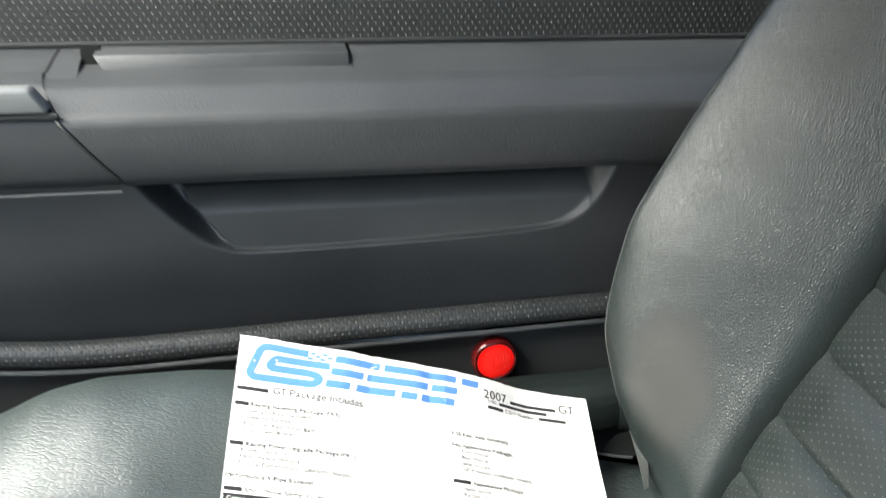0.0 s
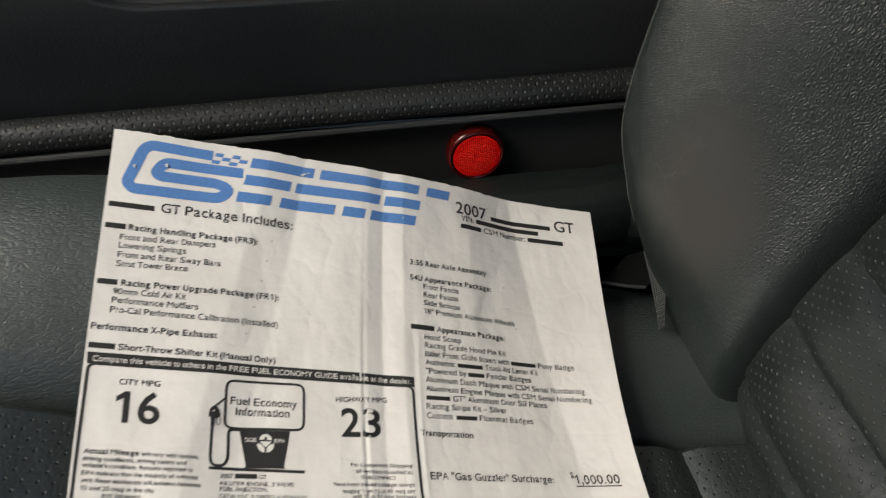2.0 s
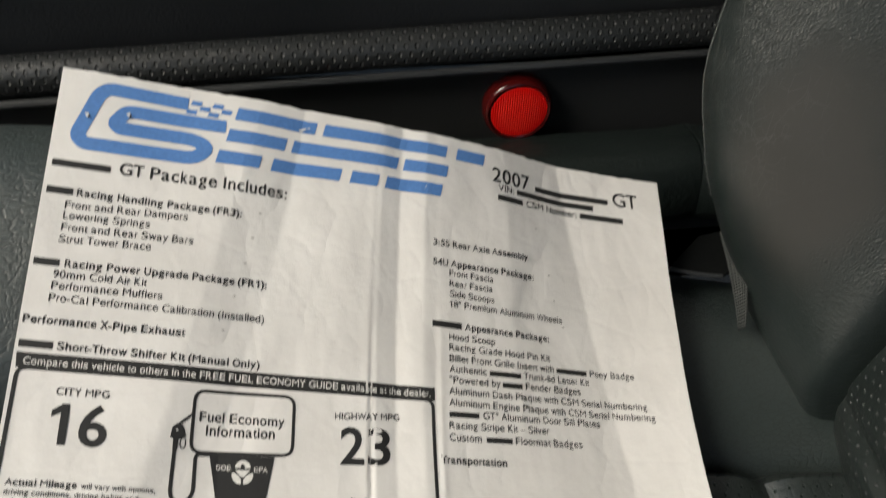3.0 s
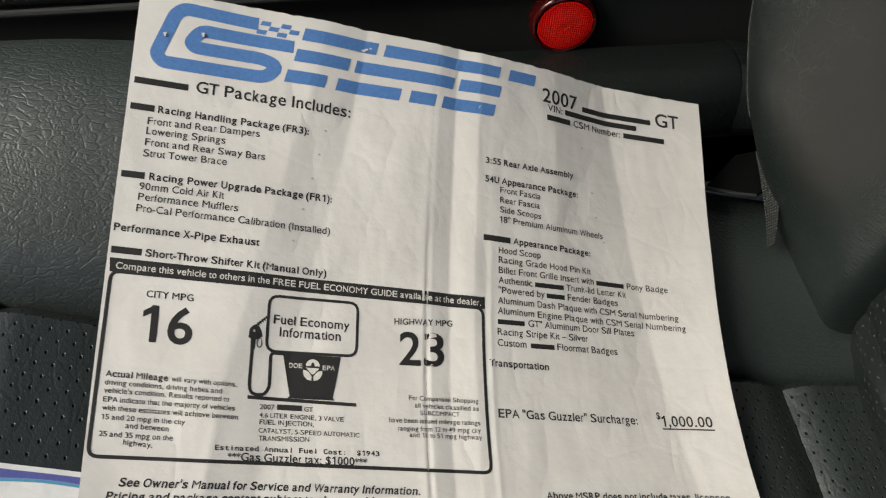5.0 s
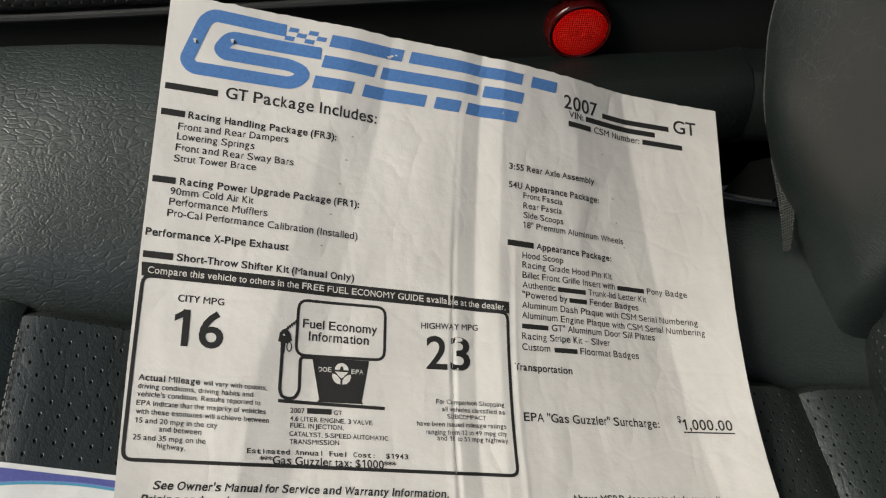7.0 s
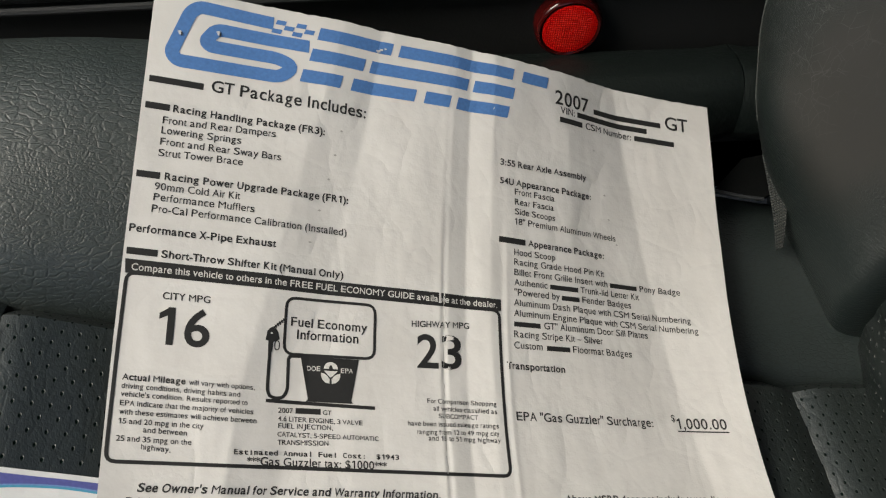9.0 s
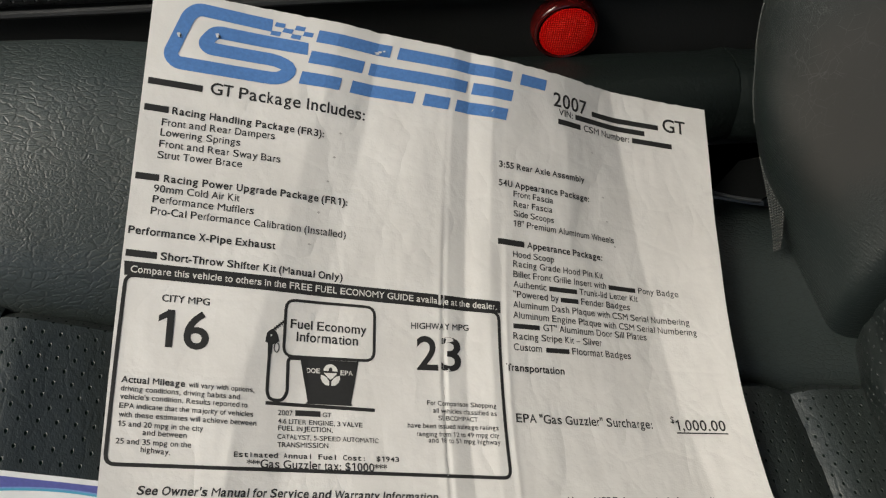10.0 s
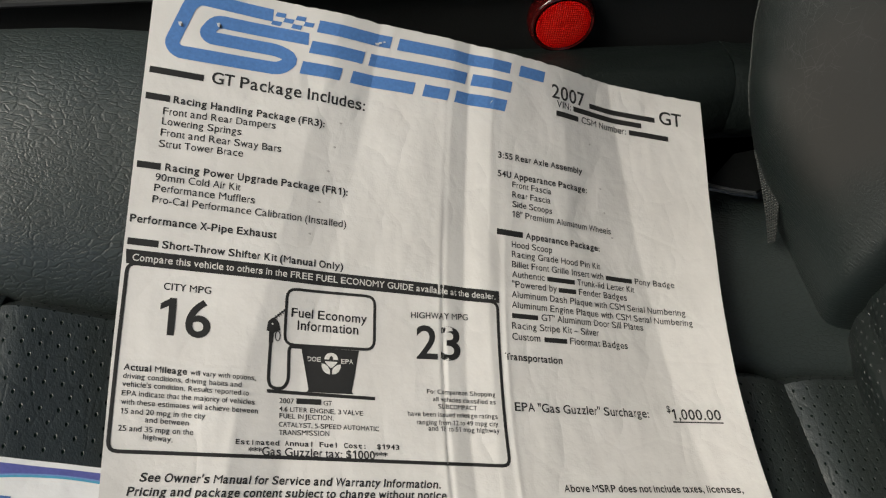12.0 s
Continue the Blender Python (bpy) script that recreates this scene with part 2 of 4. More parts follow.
PERF_DOOR = perforated("perforated_vinyl", (0.017, 0.018, 0.018), (0.023, 0.024, 0.024), (0.0062, 0.0092), 0.17, 0.0010, 0.50, tip=0.035)
PERF_ROLL = perforated("perforated_roll_vinyl", (0.018, 0.02, 0.021), (0.026, 0.028, 0.029), (0.0062, 0.0088), 0.19, 0.0013, 0.42, tip=0.03)
ARM_VINYL = grained("armrest_vinyl", (0.025, 0.027, 0.029), (0.034, 0.036, 0.038), 520, 0.0004, 0.50, (1.6, 1, 0.5))
DOOR_PLASTIC = grained("door_plastic", (0.0245, 0.0265, 0.0285), (0.033, 0.035, 0.037), 520, 0.0004, 0.46)
# door colour made lighter, to put light into the pocket under the armrest
LIT_POCKET_VINYL = grained("lightened_pocket_vinyl", (0.041, 0.044, 0.046), (0.051, 0.054, 0.056), 520, 0.0003, 0.46)
KICK_PLASTIC = grained("kick_panel_plastic", (0.009, 0.010, 0.0105), (0.013, 0.014, 0.0145), 520, 0.0003, 0.55)
DULL_BLACK = grained("dull_black_plastic", (0.003, 0.0035, 0.0035), (0.005, 0.0055, 0.0055), 400, 0.0003, 0.85, spec=0.08)
GREY_TRIM = grained("satin_grey_trim", (0.13, 0.135, 0.135), (0.17, 0.175, 0.175), 500, 0.0001, 0.35)
SIDE_PLASTIC = grained("bin_vinyl", (0.006, 0.009, 0.0085), (0.009, 0.013, 0.0125), 330, 0.0008, 0.48, spec=0.3)
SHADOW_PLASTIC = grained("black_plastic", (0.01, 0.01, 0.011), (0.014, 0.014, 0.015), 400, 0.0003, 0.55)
CARPET = grained("black_carpet", (0.008, 0.009, 0.009), (0.02, 0.021, 0.021), 300, 0.003, 0.95)
HEADLINER = grained("grey_headliner", (0.3, 0.3, 0.29), (0.36, 0.36, 0.35), 500, 0.0005, 0.9)
THREAD = flat_ink("grey_thread", (0.13, 0.135, 0.13), 0.7)
WEBBING = woven("belt_webbing", (0.010, 0.012, 0.011), (0.062, 0.068, 0.065))
PAPER = sheet_paper("creased_paper", (0.57, 0.555, 0.535), (0.645, 0.63, 0.61))
GLOSSY = sheet_paper("coated_paper", (0.80, 0.80, 0.80), (0.84, 0.84, 0.84))
INK_BLACK = flat_ink("black_ink", (0.02, 0.02, 0.02))
DENT_SHADE = flat_ink("dent_shade_grey", (0.40, 0.39, 0.37))
INK_WHITE = flat_ink("unprinted_paper", (0.63, 0.62, 0.59))
INK_BLUE = flat_ink("blue_ink", (0.082, 0.20, 0.47))
INK_VIOLET = flat_ink("violet_blue_ink", (0.13, 0.14, 0.42), 0.35)
INK_SKY = flat_ink("sky_blue_ink", (0.20, 0.36, 0.66), 0.35)
INK_CYAN = flat_ink("cyan_ink", (0.10, 0.42, 0.60), 0.35)
RED_LENS = red_lens("red_reflector_lens")
RED_RIM, _nt, _sh = nodes_of("dark_red_rim")
_sh.inputs["Base Color"].default_value = (0.05, 0.003, 0.003, 1)
_sh.inputs["Roughness"].default_value = 0.15


# ---- helpers for building ----
def part(name, bm, material, parent=None, label="", smooth=True, sharp=42):
    me = bpy.data.meshes.new(name)
    bm.to_mesh(me)
    bm.free()
    me.materials.append(material)
    for p in me.polygons:
        p.use_smooth = smooth
    if smooth and sharp:
        me.set_sharp_from_angle(angle=radians(sharp))
    ob = new(name, me)
    if parent is not None:
        ob.parent = parent
    return tagged(ob, label)


def thing(name, at, label, category, group="", kind=""):
    ob = new(name)
    ob.empty_display_size = 0.05
    ob.location = at
    return tagged(ob, label, category, group, kind)


def settle(ob):
    """Keep a thing's parts, built in world places, where they are."""
    bpy.context.view_layer.update()
    for c in ob.children:
        c.matrix_parent_inverse = ob.matrix_world.inverted()
    return ob


def grid(nu, nv, f, uv=None):
    """A bmesh sheet of nu x nv cells over f(a, b), a and b from 0 to 1, with the surface's metres as its UV."""
    bm = bmesh.new()
    lay = bm.loops.layers.uv.new("metres")
    vs = [[bm.verts.new(f(i / nu, j / nv)) for j in range(nv + 1)] for i in range(nu + 1)]
    mid_j, mid_i = nv // 2, nu // 2
    su = [0.0]
    for i in range(nu):
        su.append(su[-1] + (vs[i + 1][mid_j].co - vs[i][mid_j].co).length)
    sv = [0.0]
    for j in range(nv):
        sv.append(sv[-1] + (vs[mid_i][j + 1].co - vs[mid_i][j].co).length)
    for i in range(nu):
        for j in range(nv):
            ids = ((i, j), (i + 1, j), (i + 1, j + 1), (i, j + 1))
            face = bm.faces.new([vs[a][b] for a, b in ids])
            for loop, (a, b) in zip(face.loops, ids):
                loop[lay].uv = (su[a], sv[b])
    return bm


def thicken(bm, depth):
    """Give an open sheet a back and rims, depth behind its normals."""
    bm.normal_update()
    faces = list(bm.faces)
    back = {v: bm.verts.new(v.co - v.normal * depth) for v in list(bm.verts)}
    rims = [e for e in bm.edges if len(e.link_faces) == 1]
    ends = []
    for e in rims:
        loop = e.link_loops[0]
        ends.append((loop.vert, loop.link_loop_next.vert))
    for f in faces:
        bm.faces.new([back[v] for v in reversed(f.verts)])
    for a, b in ends:
        bm.faces.new((b, a, back[a], back[b]))
    return bm


def flip(bm):
    bmesh.ops.reverse_faces(bm, faces=bm.faces)
    return bm


def box(x0, y0, z0, x1, y1, z1, bevel=0.0, segments=2):
    bm = bmesh.new()
    bmesh.ops.create_cube(bm, size=1)
    for v in bm.verts:
        v.co = Vector((x0 if v.co.x < 0 else x1, y0 if v.co.y < 0 else y1, z0 if v.co.z < 0 else z1))
    if bevel:
        bmesh.ops.bevel(bm, geom=list(bm.edges), offset=bevel, segments=segments, affect="EDGES", profile=0.5)
    return bm


def tube(points, radius, sides=8):
    """A round bead along a smooth path."""
    bm = bmesh.new()
    pts = [Vector(p) for p in points]
    rings = []
    for i, p in enumerate(pts):
        d = (pts[min(i + 1, len(pts) - 1)] - pts[max(i - 1, 0)]).normalized()
        a = d.cross(Vector((0, 1, 0.01))).normalized()
        b = d.cross(a)
        rings.append([bm.verts.new(p + radius * (math.cos(k * math.tau / sides) * a + math.sin(k * math.tau / sides) * b)) for k in range(sides)])
    for r, s in zip(rings, rings[1:]):
        for k in range(sides):
            bm.faces.new((r[k], r[(k + 1) % sides], s[(k + 1) % sides], s[k]))
    bm.faces.new(rings[0][::-1])
    bm.faces.new(rings[-1])
    bmesh.ops.recalc_face_normals(bm, faces=bm.faces)
    return bm


def curve_at(xs, ys):
    """A smooth line through stations xs with heights ys (monotone cubic)."""
    xs, ys = np.array(xs, float), np.array(ys, float)
    d = np.diff(ys) / np.diff(xs)
    m = np.r_[d[0], [0 if a * b <= 0 else 2 * a * b / (a + b) for a, b in zip(d, d[1:])], d[-1]]

    def at(x):
        x = min(max(x, xs[0]), xs[-1])
        i = min(max(int(np.searchsorted(xs, x)) - 1, 0), len(d) - 1)
        h = xs[i + 1] - xs[i]
        t = (x - xs[i]) / h
        return float((1 + 2 * t) * (1 - t) ** 2 * ys[i] + t * (1 - t) ** 2 * h * m[i] + t * t * (3 - 2 * t) * ys[i + 1] + t * t * (t - 1) * h * m[i + 1])

    return at


def ease(a, b, x):
    t = min(max((x - a) / (b - a), 0.0), 1.0)
    return t * t * (3 - 2 * t)


# ---- the unseen cabin that closes the place and shapes its daylight ----
def cabin():
    tagged(part("floor", box(-1.1, -1.05, -0.03, 1.3, 0.42, 0.0), CARPET, None, "black carpeted cabin floor", False), category="floor", kind="structure")
    # roof out of view; its edges decide how much sky and sun come in
    tagged(part("ceiling", thicken(flip(grid(16, 12, lambda a, b: (-0.43 + 1.68 * a, -0.82 + 1.04 * b, 1.09 - 0.35 * (b - 0.5) ** 2 - 0.25 * (a - 0.3) ** 2))), 0.03), HEADLINER, None, "light grey cloth headliner of the car", True), category="headliner", kind="structure")
    tagged(part("wall_front", box(-1.1, -1.05, 0.0, -0.72, 0.42, 0.56, 0.04, 3), SHADOW_PLASTIC, None, "black plastic dashboard and firewall", True), category="dashboard", kind="structure")
    tagged(part("wall_rear", box(1.2, -1.05, 0.0, 1.3, 0.42, 0.8, 0.02), SHADOW_PLASTIC, None, "dark trim wall behind the rear seats", False), category="wall", kind="structure")
    tagged(part("wall_driver_side", box(-0.72, -1.05, 0.0, 1.2, -0.98, 0.52, 0.02), SHADOW_PLASTIC, None, "dark lower panel of the driver side", False), category="wall", kind="structure")
    # added walls, out of view, that keep side light off the seat's rear
    for name, y in (("wall_quarter_passenger", 0.26), ("wall_quarter_driver", -0.98)):
        tagged(part(name, box(0.46, y, 0.53 if y < 0 else 0.81, 1.2, y + 0.04, 1.06, 0.015), HEADLINER, None, "grey trimmed quarter panel behind the door", False), category="wall", kind="structure")


cabin()


# ---- passenger door ----
def arm_left(z):
    """Where the armrest ends, along a slanting seam."""
    return -0.2085 - 0.80 * (z - 0.527)


ARM_PROFILE = [(0.30, 0.5975), (0.275, 0.5965), (0.25, 0.5935), (0.238, 0.5915), (0.2335, 0.5903), (0.2308, 0.5888), (0.2230, 0.5832), (0.2155, 0.5780), (0.2128, 0.5758),
               (0.2110, 0.5725), (0.2103, 0.556), (0.2120, 0.543), (0.2150, 0.533), (0.220, 0.5275), (0.228, 0.5255), (0.245, 0.5245), (0.275, 0.524)]


def on_profile(b, pts):
    k = b * (len(pts) - 1)
    i = min(int(k), len(pts) - 2)
    t = k - i
    return tuple(p + (q - p) * t for p, q in zip(pts[i], pts[i + 1]))


# the mouth of the map pocket, from under the armrest round its foot and up again
MOUTH = [(-0.2100, 0.5260), (-0.2085, 0.5135), (-0.1840, 0.4875), (-0.1641, 0.4672), (-0.1429, 0.4553), (-0.1180, 0.4516), (-0.0277, 0.4533), (0.0692, 0.4563), (0.1290, 0.4598), (0.1560, 0.4676), (0.1725, 0.4850), (0.1812, 0.5060), (0.1880, 0.5225)]


def smooth_path(points, cuts=3):
    """The points as a line with its corners cut round, again and again."""
    for _ in range(cuts):
        nxt = [points[0]]
        for p, q in zip(points, points[1:]):
            nxt += [tuple(a * 0.75 + b * 0.25 for a, b in zip(p, q)), tuple(a * 0.25 + b * 0.75 for a, b in zip(p, q))]
        points = nxt + [points[-1]]
    return points


LIP = np.array(smooth_path(MOUTH))
LIP_A, LIP_B = LIP[:-1], LIP[1:]
ROLL_Z, ROLL_END = 0.4865, curve_at([0.44, 0.4545, 0.487, 0.498, 0.53], [-0.125, -0.140, -0.166, -0.1745, -0.185])


def in_pocket(x, z):
    """How far inside the pocket's mouth a place of the door is, in metres; less than nothing outside."""
    p = np.array((x, z))
    d = LIP_B - LIP_A
    t = np.clip(((p - LIP_A) * d).sum(1) / (d * d).sum(1), 0, 1)
    far = np.sqrt((((LIP_A + d * t[:, None]) - p) ** 2).sum(1)).min()
    inside = -0.2105 < x < 0.1885 and z > np.interp(x, LIP[:, 0], LIP[:, 1])
    return float(far if inside else -far)


def lower_panel(x, z):
    y = 0.240 + 0.125 * (0.45 - z) + 0.175 * (math.hypot(z - 0.45, 0.035) - 0.035)
    deep = in_pocket(x, z)
    inside = ease(0.0, 0.0045 + 0.006 * ease(0.13, 0.165, x), deep)
    end = ROLL_END(z)
    left, right = ease(end - 0.001, end + 0.008, x), 1 - ease(0.164, 0.170, x)
    over = max(z - ROLL_Z, 0.0)
    face = min(0.0055 + 60.0 * over * over, 0.036)
    back = 0.0045 + 0.022 * ease(0.002, 0.014, deep)
    back += left * (face + (0.010 - face) * (1 - right) - back)
    return y + inside * back


def passenger_door():
    door = thing("door_1", (0.0075, 0.036, -0.0192), "closed black car door with padded armrest and map pocket", "car door", kind="structure")
    door.scale = (0.98, 1, 1)
    part("perforated_insert", thicken(grid(60, 12, lambda a, b: (-0.50 + 1.15 * a, 0.296 + 0.02 * b * b, 0.60 + 0.18 * b)), 0.01), PERF_DOOR, door, "perforated dark vinyl insert")
    # dark bead that draws the shadow line where the insert meets the armrest
    part("insert_gap", tube([(-0.50 + 1.12 * k / 20, 0.2935, 0.6095) for k in range(21)], 0.0022, 6), KICK_PLASTIC, door, "dark gap along the foot of the insert")
    # sill out of view; its height limits the window light on the armrest
    part("sill_cap", box(-0.5, 0.307, 0.776, 0.65, 0.40, 0.806, 0.012, 3), DOOR_PLASTIC, door, "black plastic window sill cap")
    arm = part("armrest", thicken(grid(90, 56, lambda a, b: (lambda y, z: (arm_left(min(z, 0.606)) + (0.62 - arm_left(min(z, 0.606))) * a, y, z))(*on_profile(b, ARM_PROFILE))), 0.004), ARM_VINYL, door, "padded dark grey vinyl armrest")
    part("pull_pad", pull_pad(-0.2300, -0.0385, 0.0125), ARM_VINYL, arm, "textured grey pull cup pad")
    part("end_pad", arm_ramp(-0.2640, -0.2392, 0.0085), ARM_VINYL, arm)
    part("front_pad", arm_ramp(-0.52, -0.2656, 0.0, 0.0085), DOOR_PLASTIC, door)
    part("rear_pad", arm_ramp(-0.0355, 0.62), ARM_VINYL, arm)
    part("pull_cup", pull_cup(), DULL_BLACK, arm, "dark pull cup recess", False)
    front = [(y + 0.003, z) for y, z in ARM_PROFILE]
    part("front_panel", thicken(grid(30, 56, lambda a, b: (lambda y, z: (-0.52 + (arm_left(min(z, 0.606)) - 0.0014 + 0.52) * a, y, z + 0.002 * ease(0.582, 0.592, z)))(*on_profile(b, front))), 0.004), DOOR_PLASTIC, door, "black plastic handle surround")
    part("panel_gap", tube([(arm_left(min(z, 0.606)) - 0.0007, y - 0.0040, z) for y, z in (on_profile(k / 60, ARM_PROFILE) for k in range(20, 50))], 0.0019, 6), KICK_PLASTIC, door, "dark gap between the panels")
    part("trim_gap", tube([(-0.52 + 0.272 * k / 12, 0.2088, 0.5808) for k in range(13)], 0.0022, 6), KICK_PLASTIC, door, "dark gap under the trim strip")
    part("trim_strip", trim_strip(), GREY_TRIM, door, "satin grey plastic trim strip")
    part("lower_panel", thicken(grid(420, 130, lambda a, b: (lambda x, z: (x, lower_panel(x, z), z))(-0.52 + 1.14 * a, 0.365 + 0.163 * b)), 0.004), DOOR_PLASTIC, door, "black plastic lower door panel with map pocket", True, 0)
    part("pocket_lip", tube([(x, lower_panel(x, 0.43) + 0.0003 - 0.125 * (z - 0.43) * (z < 0.45), z - 0.0008) for x, z in LIP[1:]], 0.0027, 8), DOOR_PLASTIC, door, "rounded lip of the map pocket")
    part("pocket_pad", thicken(grid(90, 36, pocket_pad), 0.001), LIT_POCKET_VINYL, door, "padded grey vinyl face of the map pocket")
    part("seam_bead", tube([(-0.52 + 0.307 * k / 20, 0.2145 + 0.0005, 0.5205) for k in range(21)], 0.0016, 8), DOOR_PLASTIC, door)
    part("padded_roll", grid(120, 14, roll_place), PERF_ROLL, door, "perforated padded vinyl roll")
    part("roll_bead", tube([(-0.52 + 1.14 * k / 60, 0.2385, roll_mid(-0.52 + 1.14 * k / 60) - 0.0135) for k in range(61)], 0.0024, 8), DOOR_PLASTIC, door)
    part("kick_panel", thicken(grid(40, 10, lambda a, b: (-0.52 + 1.14 * a, 0.246 + 0.004 * math.cos(b * 5) + 0.10 * (1 - b) ** 3, 0.12 + 0.238 * b)), 0.004), KICK_PLASTIC, door, "smooth black kick panel")
    part("door_bin", door_bin(-0.45, 0.199), SIDE_PLASTIC, door, "grained black vinyl bin along the door foot")
    part("door_bin", door_bin(0.2005, 0.62), SIDE_PLASTIC, door, "grained black vinyl bin along the door foot")
    rim = part("reflector_rim", reflector_ring(), RED_RIM, door, "dark red reflector rim")
    part("reflector_lens", reflector_lens(), RED_LENS, rim, "bright red round reflector lens")
    return door


def pocket_pad(a, b):
    left = ROLL_END(0.456 + 0.050 * b) + 0.005
    x = left + (0.1645 - left) * a
    foot = float(np.interp(x, LIP[:, 0], LIP[:, 1])) + 0.003
    z = foot + (0.504 - foot) * b
    return (x, lower_panel(x, z) - 0.0011, z)


def roll_mid(x):
    return 0.374 + 0.028 * x + 0.6 * max(0.0, -0.22 - x) ** 2


def roll_place(a, b):
    x = -0.52 + 1.14 * a
    w = math.pi * (b - 0.5) * 1.15
    return (x, 0.2475 - 0.0110 * math.cos(w), roll_mid(x) - 0.001 + 0.0112 * math.sin(w))


def pull_pad(x0, x1, cut=0.01):
    bm = box(x0, 0.2555, 0.586, x1, 0.305, 0.6085, 0.0012, 2)
    for v in bm.verts:
        v.co.y += 0.8 * max(v.co.z - 0.597, 0.0) * (v.co.y < 0.28)
        if v.co.x < (x0 + x1) / 2:
            v.co.x += cut * (0.6095 - v.co.z) / 0.0185
    return bm


RAMP = [(0.2330, 0.5922), (0.240, 0.5948), (0.246, 0.5969), (0.252, 0.5986), (0.259, 0.6006), (0.267, 0.6028), (0.275, 0.6050), (0.285, 0.6068), (0.302, 0.6078)]


def arm_ramp(x0, x1, slant0=0.0, slant1=0.0):
    """The armrest's top where it swells up to the insert, beside the pull cup; its ends may slant."""
    def place(a, b):
        y, z = on_profile(b, RAMP)
        left, right = x0 + slant0 * b, x1 + slant1 * b
        return (left + (right - left) * a, y, z)
    return thicken(grid(int((x1 - x0) / 0.012) + 4, 30, place), 0.0045)


def pull_cup():
    """A near-black wedge that paints the shade where the pull cup opens beside its pad."""
    bm = bmesh.new()
    front = [bm.verts.new(p) for p in ((-0.2400, 0.2680, 0.5965), (-0.2150, 0.2680, 0.5965), (-0.2270, 0.2800, 0.6095), (-0.2400, 0.2800, 0.6095))]
    back = [bm.verts.new(v.co + Vector((0, 0.02, 0))) for v in front]
    bm.faces.new(front)
    bm.faces.new(back[::-1])
    for k in range(4):
        bm.faces.new((front[k], back[k], back[(k + 1) % 4], front[(k + 1) % 4]))
    bmesh.ops.recalc_face_normals(bm, faces=bm.faces)
    return bm


def trim_strip():
    bm = box(-0.52, 0.206, 0.583, -0.2525, 0.222, 0.6005, 0.003, 3)
    for v in bm.verts:
        if v.co.x > -0.3:
            v.co.x -= 0.66 * (v.co.z - 0.583)
    return bm


def door_bin(x0, x1, back=0.0):
    profile = [(0.238, 0.3105), (0.224, 0.314), (0.212, 0.314), (0.204, 0.309), (0.1995, 0.301), (0.197, 0.290), (0.1965, 0.280), (0.199, 0.273), (0.216, 0.268)]
    return thicken(grid(40, 45, lambda a, b: (lambda y, z: (x0 + (x1 - x0) * a, y + back + 0.003 * (1 - min(min(a, 1 - a) * (x1 - x0) / 0.006, 1)) ** 2, z))(*on_profile(b, profile))), 0.003)


REFLECTOR = Vector((0.0893, 0.2395, 0.3335))


def reflector_ring():
    profile = [(0.0212, 0.006), (0.0214, 0.0), (0.0210, -0.0022), (0.0203, -0.0036), (0.0190, -0.0042), (0.0178, -0.0034)]
    bm = bmesh.new()
    n = 48
    rings = [[bm.verts.new(REFLECTOR + Vector((r * math.cos(k * math.tau / n), d, r * math.sin(k * math.tau / n)))) for k in range(n)] for r, d in profile]
    for r, s in zip(rings, rings[1:]):
        for k in range(n):
            bm.faces.new((r[k], r[(k + 1) % n], s[(k + 1) % n], s[k]))
    bmesh.ops.recalc_face_normals(bm, faces=bm.faces)
    return bm


def reflector_lens():
    bm = bmesh.new()
    n, m = 48, 8
    rings = [[bm.verts.new(REFLECTOR + Vector((0.0174 * j / m * math.cos(k * math.tau / n), -0.0050 + 0.0012 * (j / m) ** 2, 0.0174 * j / m * math.sin(k * math.tau / n)))) for k in range(n)] for j in range(1, m + 1)]
    top = bm.verts.new(REFLECTOR + Vector((0, -0.0042, 0)))
    for k in range(n):
        bm.faces.new((top, rings[0][k], rings[0][(k + 1) % n]))
    for r, s in zip(rings, rings[1:]):
        for k in range(n):
            bm.faces.new((r[k], s[k], s[(k + 1) % n], r[(k + 1) % n]))
    bmesh.ops.recalc_face_normals(bm, faces=bm.faces)
    return bm


passenger_door()

# ---- passenger seat ----
SEAT_Z = curve_at([-0.50, -0.40, -0.20, -0.16, -0.144, -0.077, -0.008, 0.06, 0.13, 0.20, 0.32], [0.335, 0.356, 0.350, 0.338, 0.332, 0.315, 0.298, 0.282, 0.272, 0.263, 0.255])
CREST_Z = curve_at([-0.50, -0.40, -0.288, -0.249, -0.21, -0.17, -0.134, -0.06, 0.01, 0.08, 0.14, 0.20, 0.32], [0.28, 0.325, 0.372, 0.389, 0.3955, 0.3955, 0.393, 0.380, 0.350, 0.318, 0.298, 0.286, 0.275])
CREST_Y = curve_at([-0.50, 0.0, 0.08, 0.16, 0.32], [0.17, 0.17, 0.16, 0.145, 0.135])
BACK_IN = curve_at([0.17, 0.2426, 0.253, 0.264, 0.277, 0.297, 0.316, 0.344, 0.376, 0.435, 0.501, 0.70, 0.90], [0.265, 0.2225, 0.2158, 0.2105, 0.206, 0.2022, 0.2055, 0.2145, 0.2270, 0.2577, 0.2896, 0.375, 0.44])
BACK_OUT = curve_at([0.17, 0.22, 0.2425, 0.30, 0.329, 0.358, 0.413, 0.484, 0.546, 0.614, 0.6515, 0.75, 0.90], [0.255, 0.228, 0.2115, 0.186, 0.173, 0.1625, 0.1505, 0.1585, 0.1845, 0.2195, 0.241, 0.30, 0.375])
PLEATS = [0.1680 - 0.0575 * k for k in range(6)]
BACK_PLEATS = [0.297 + 0.0475 * k for k in range(12)]
SEAT_MID = -0.13


def seam_y(x):
    return 0.064 - 0.055 * (x + 0.183)


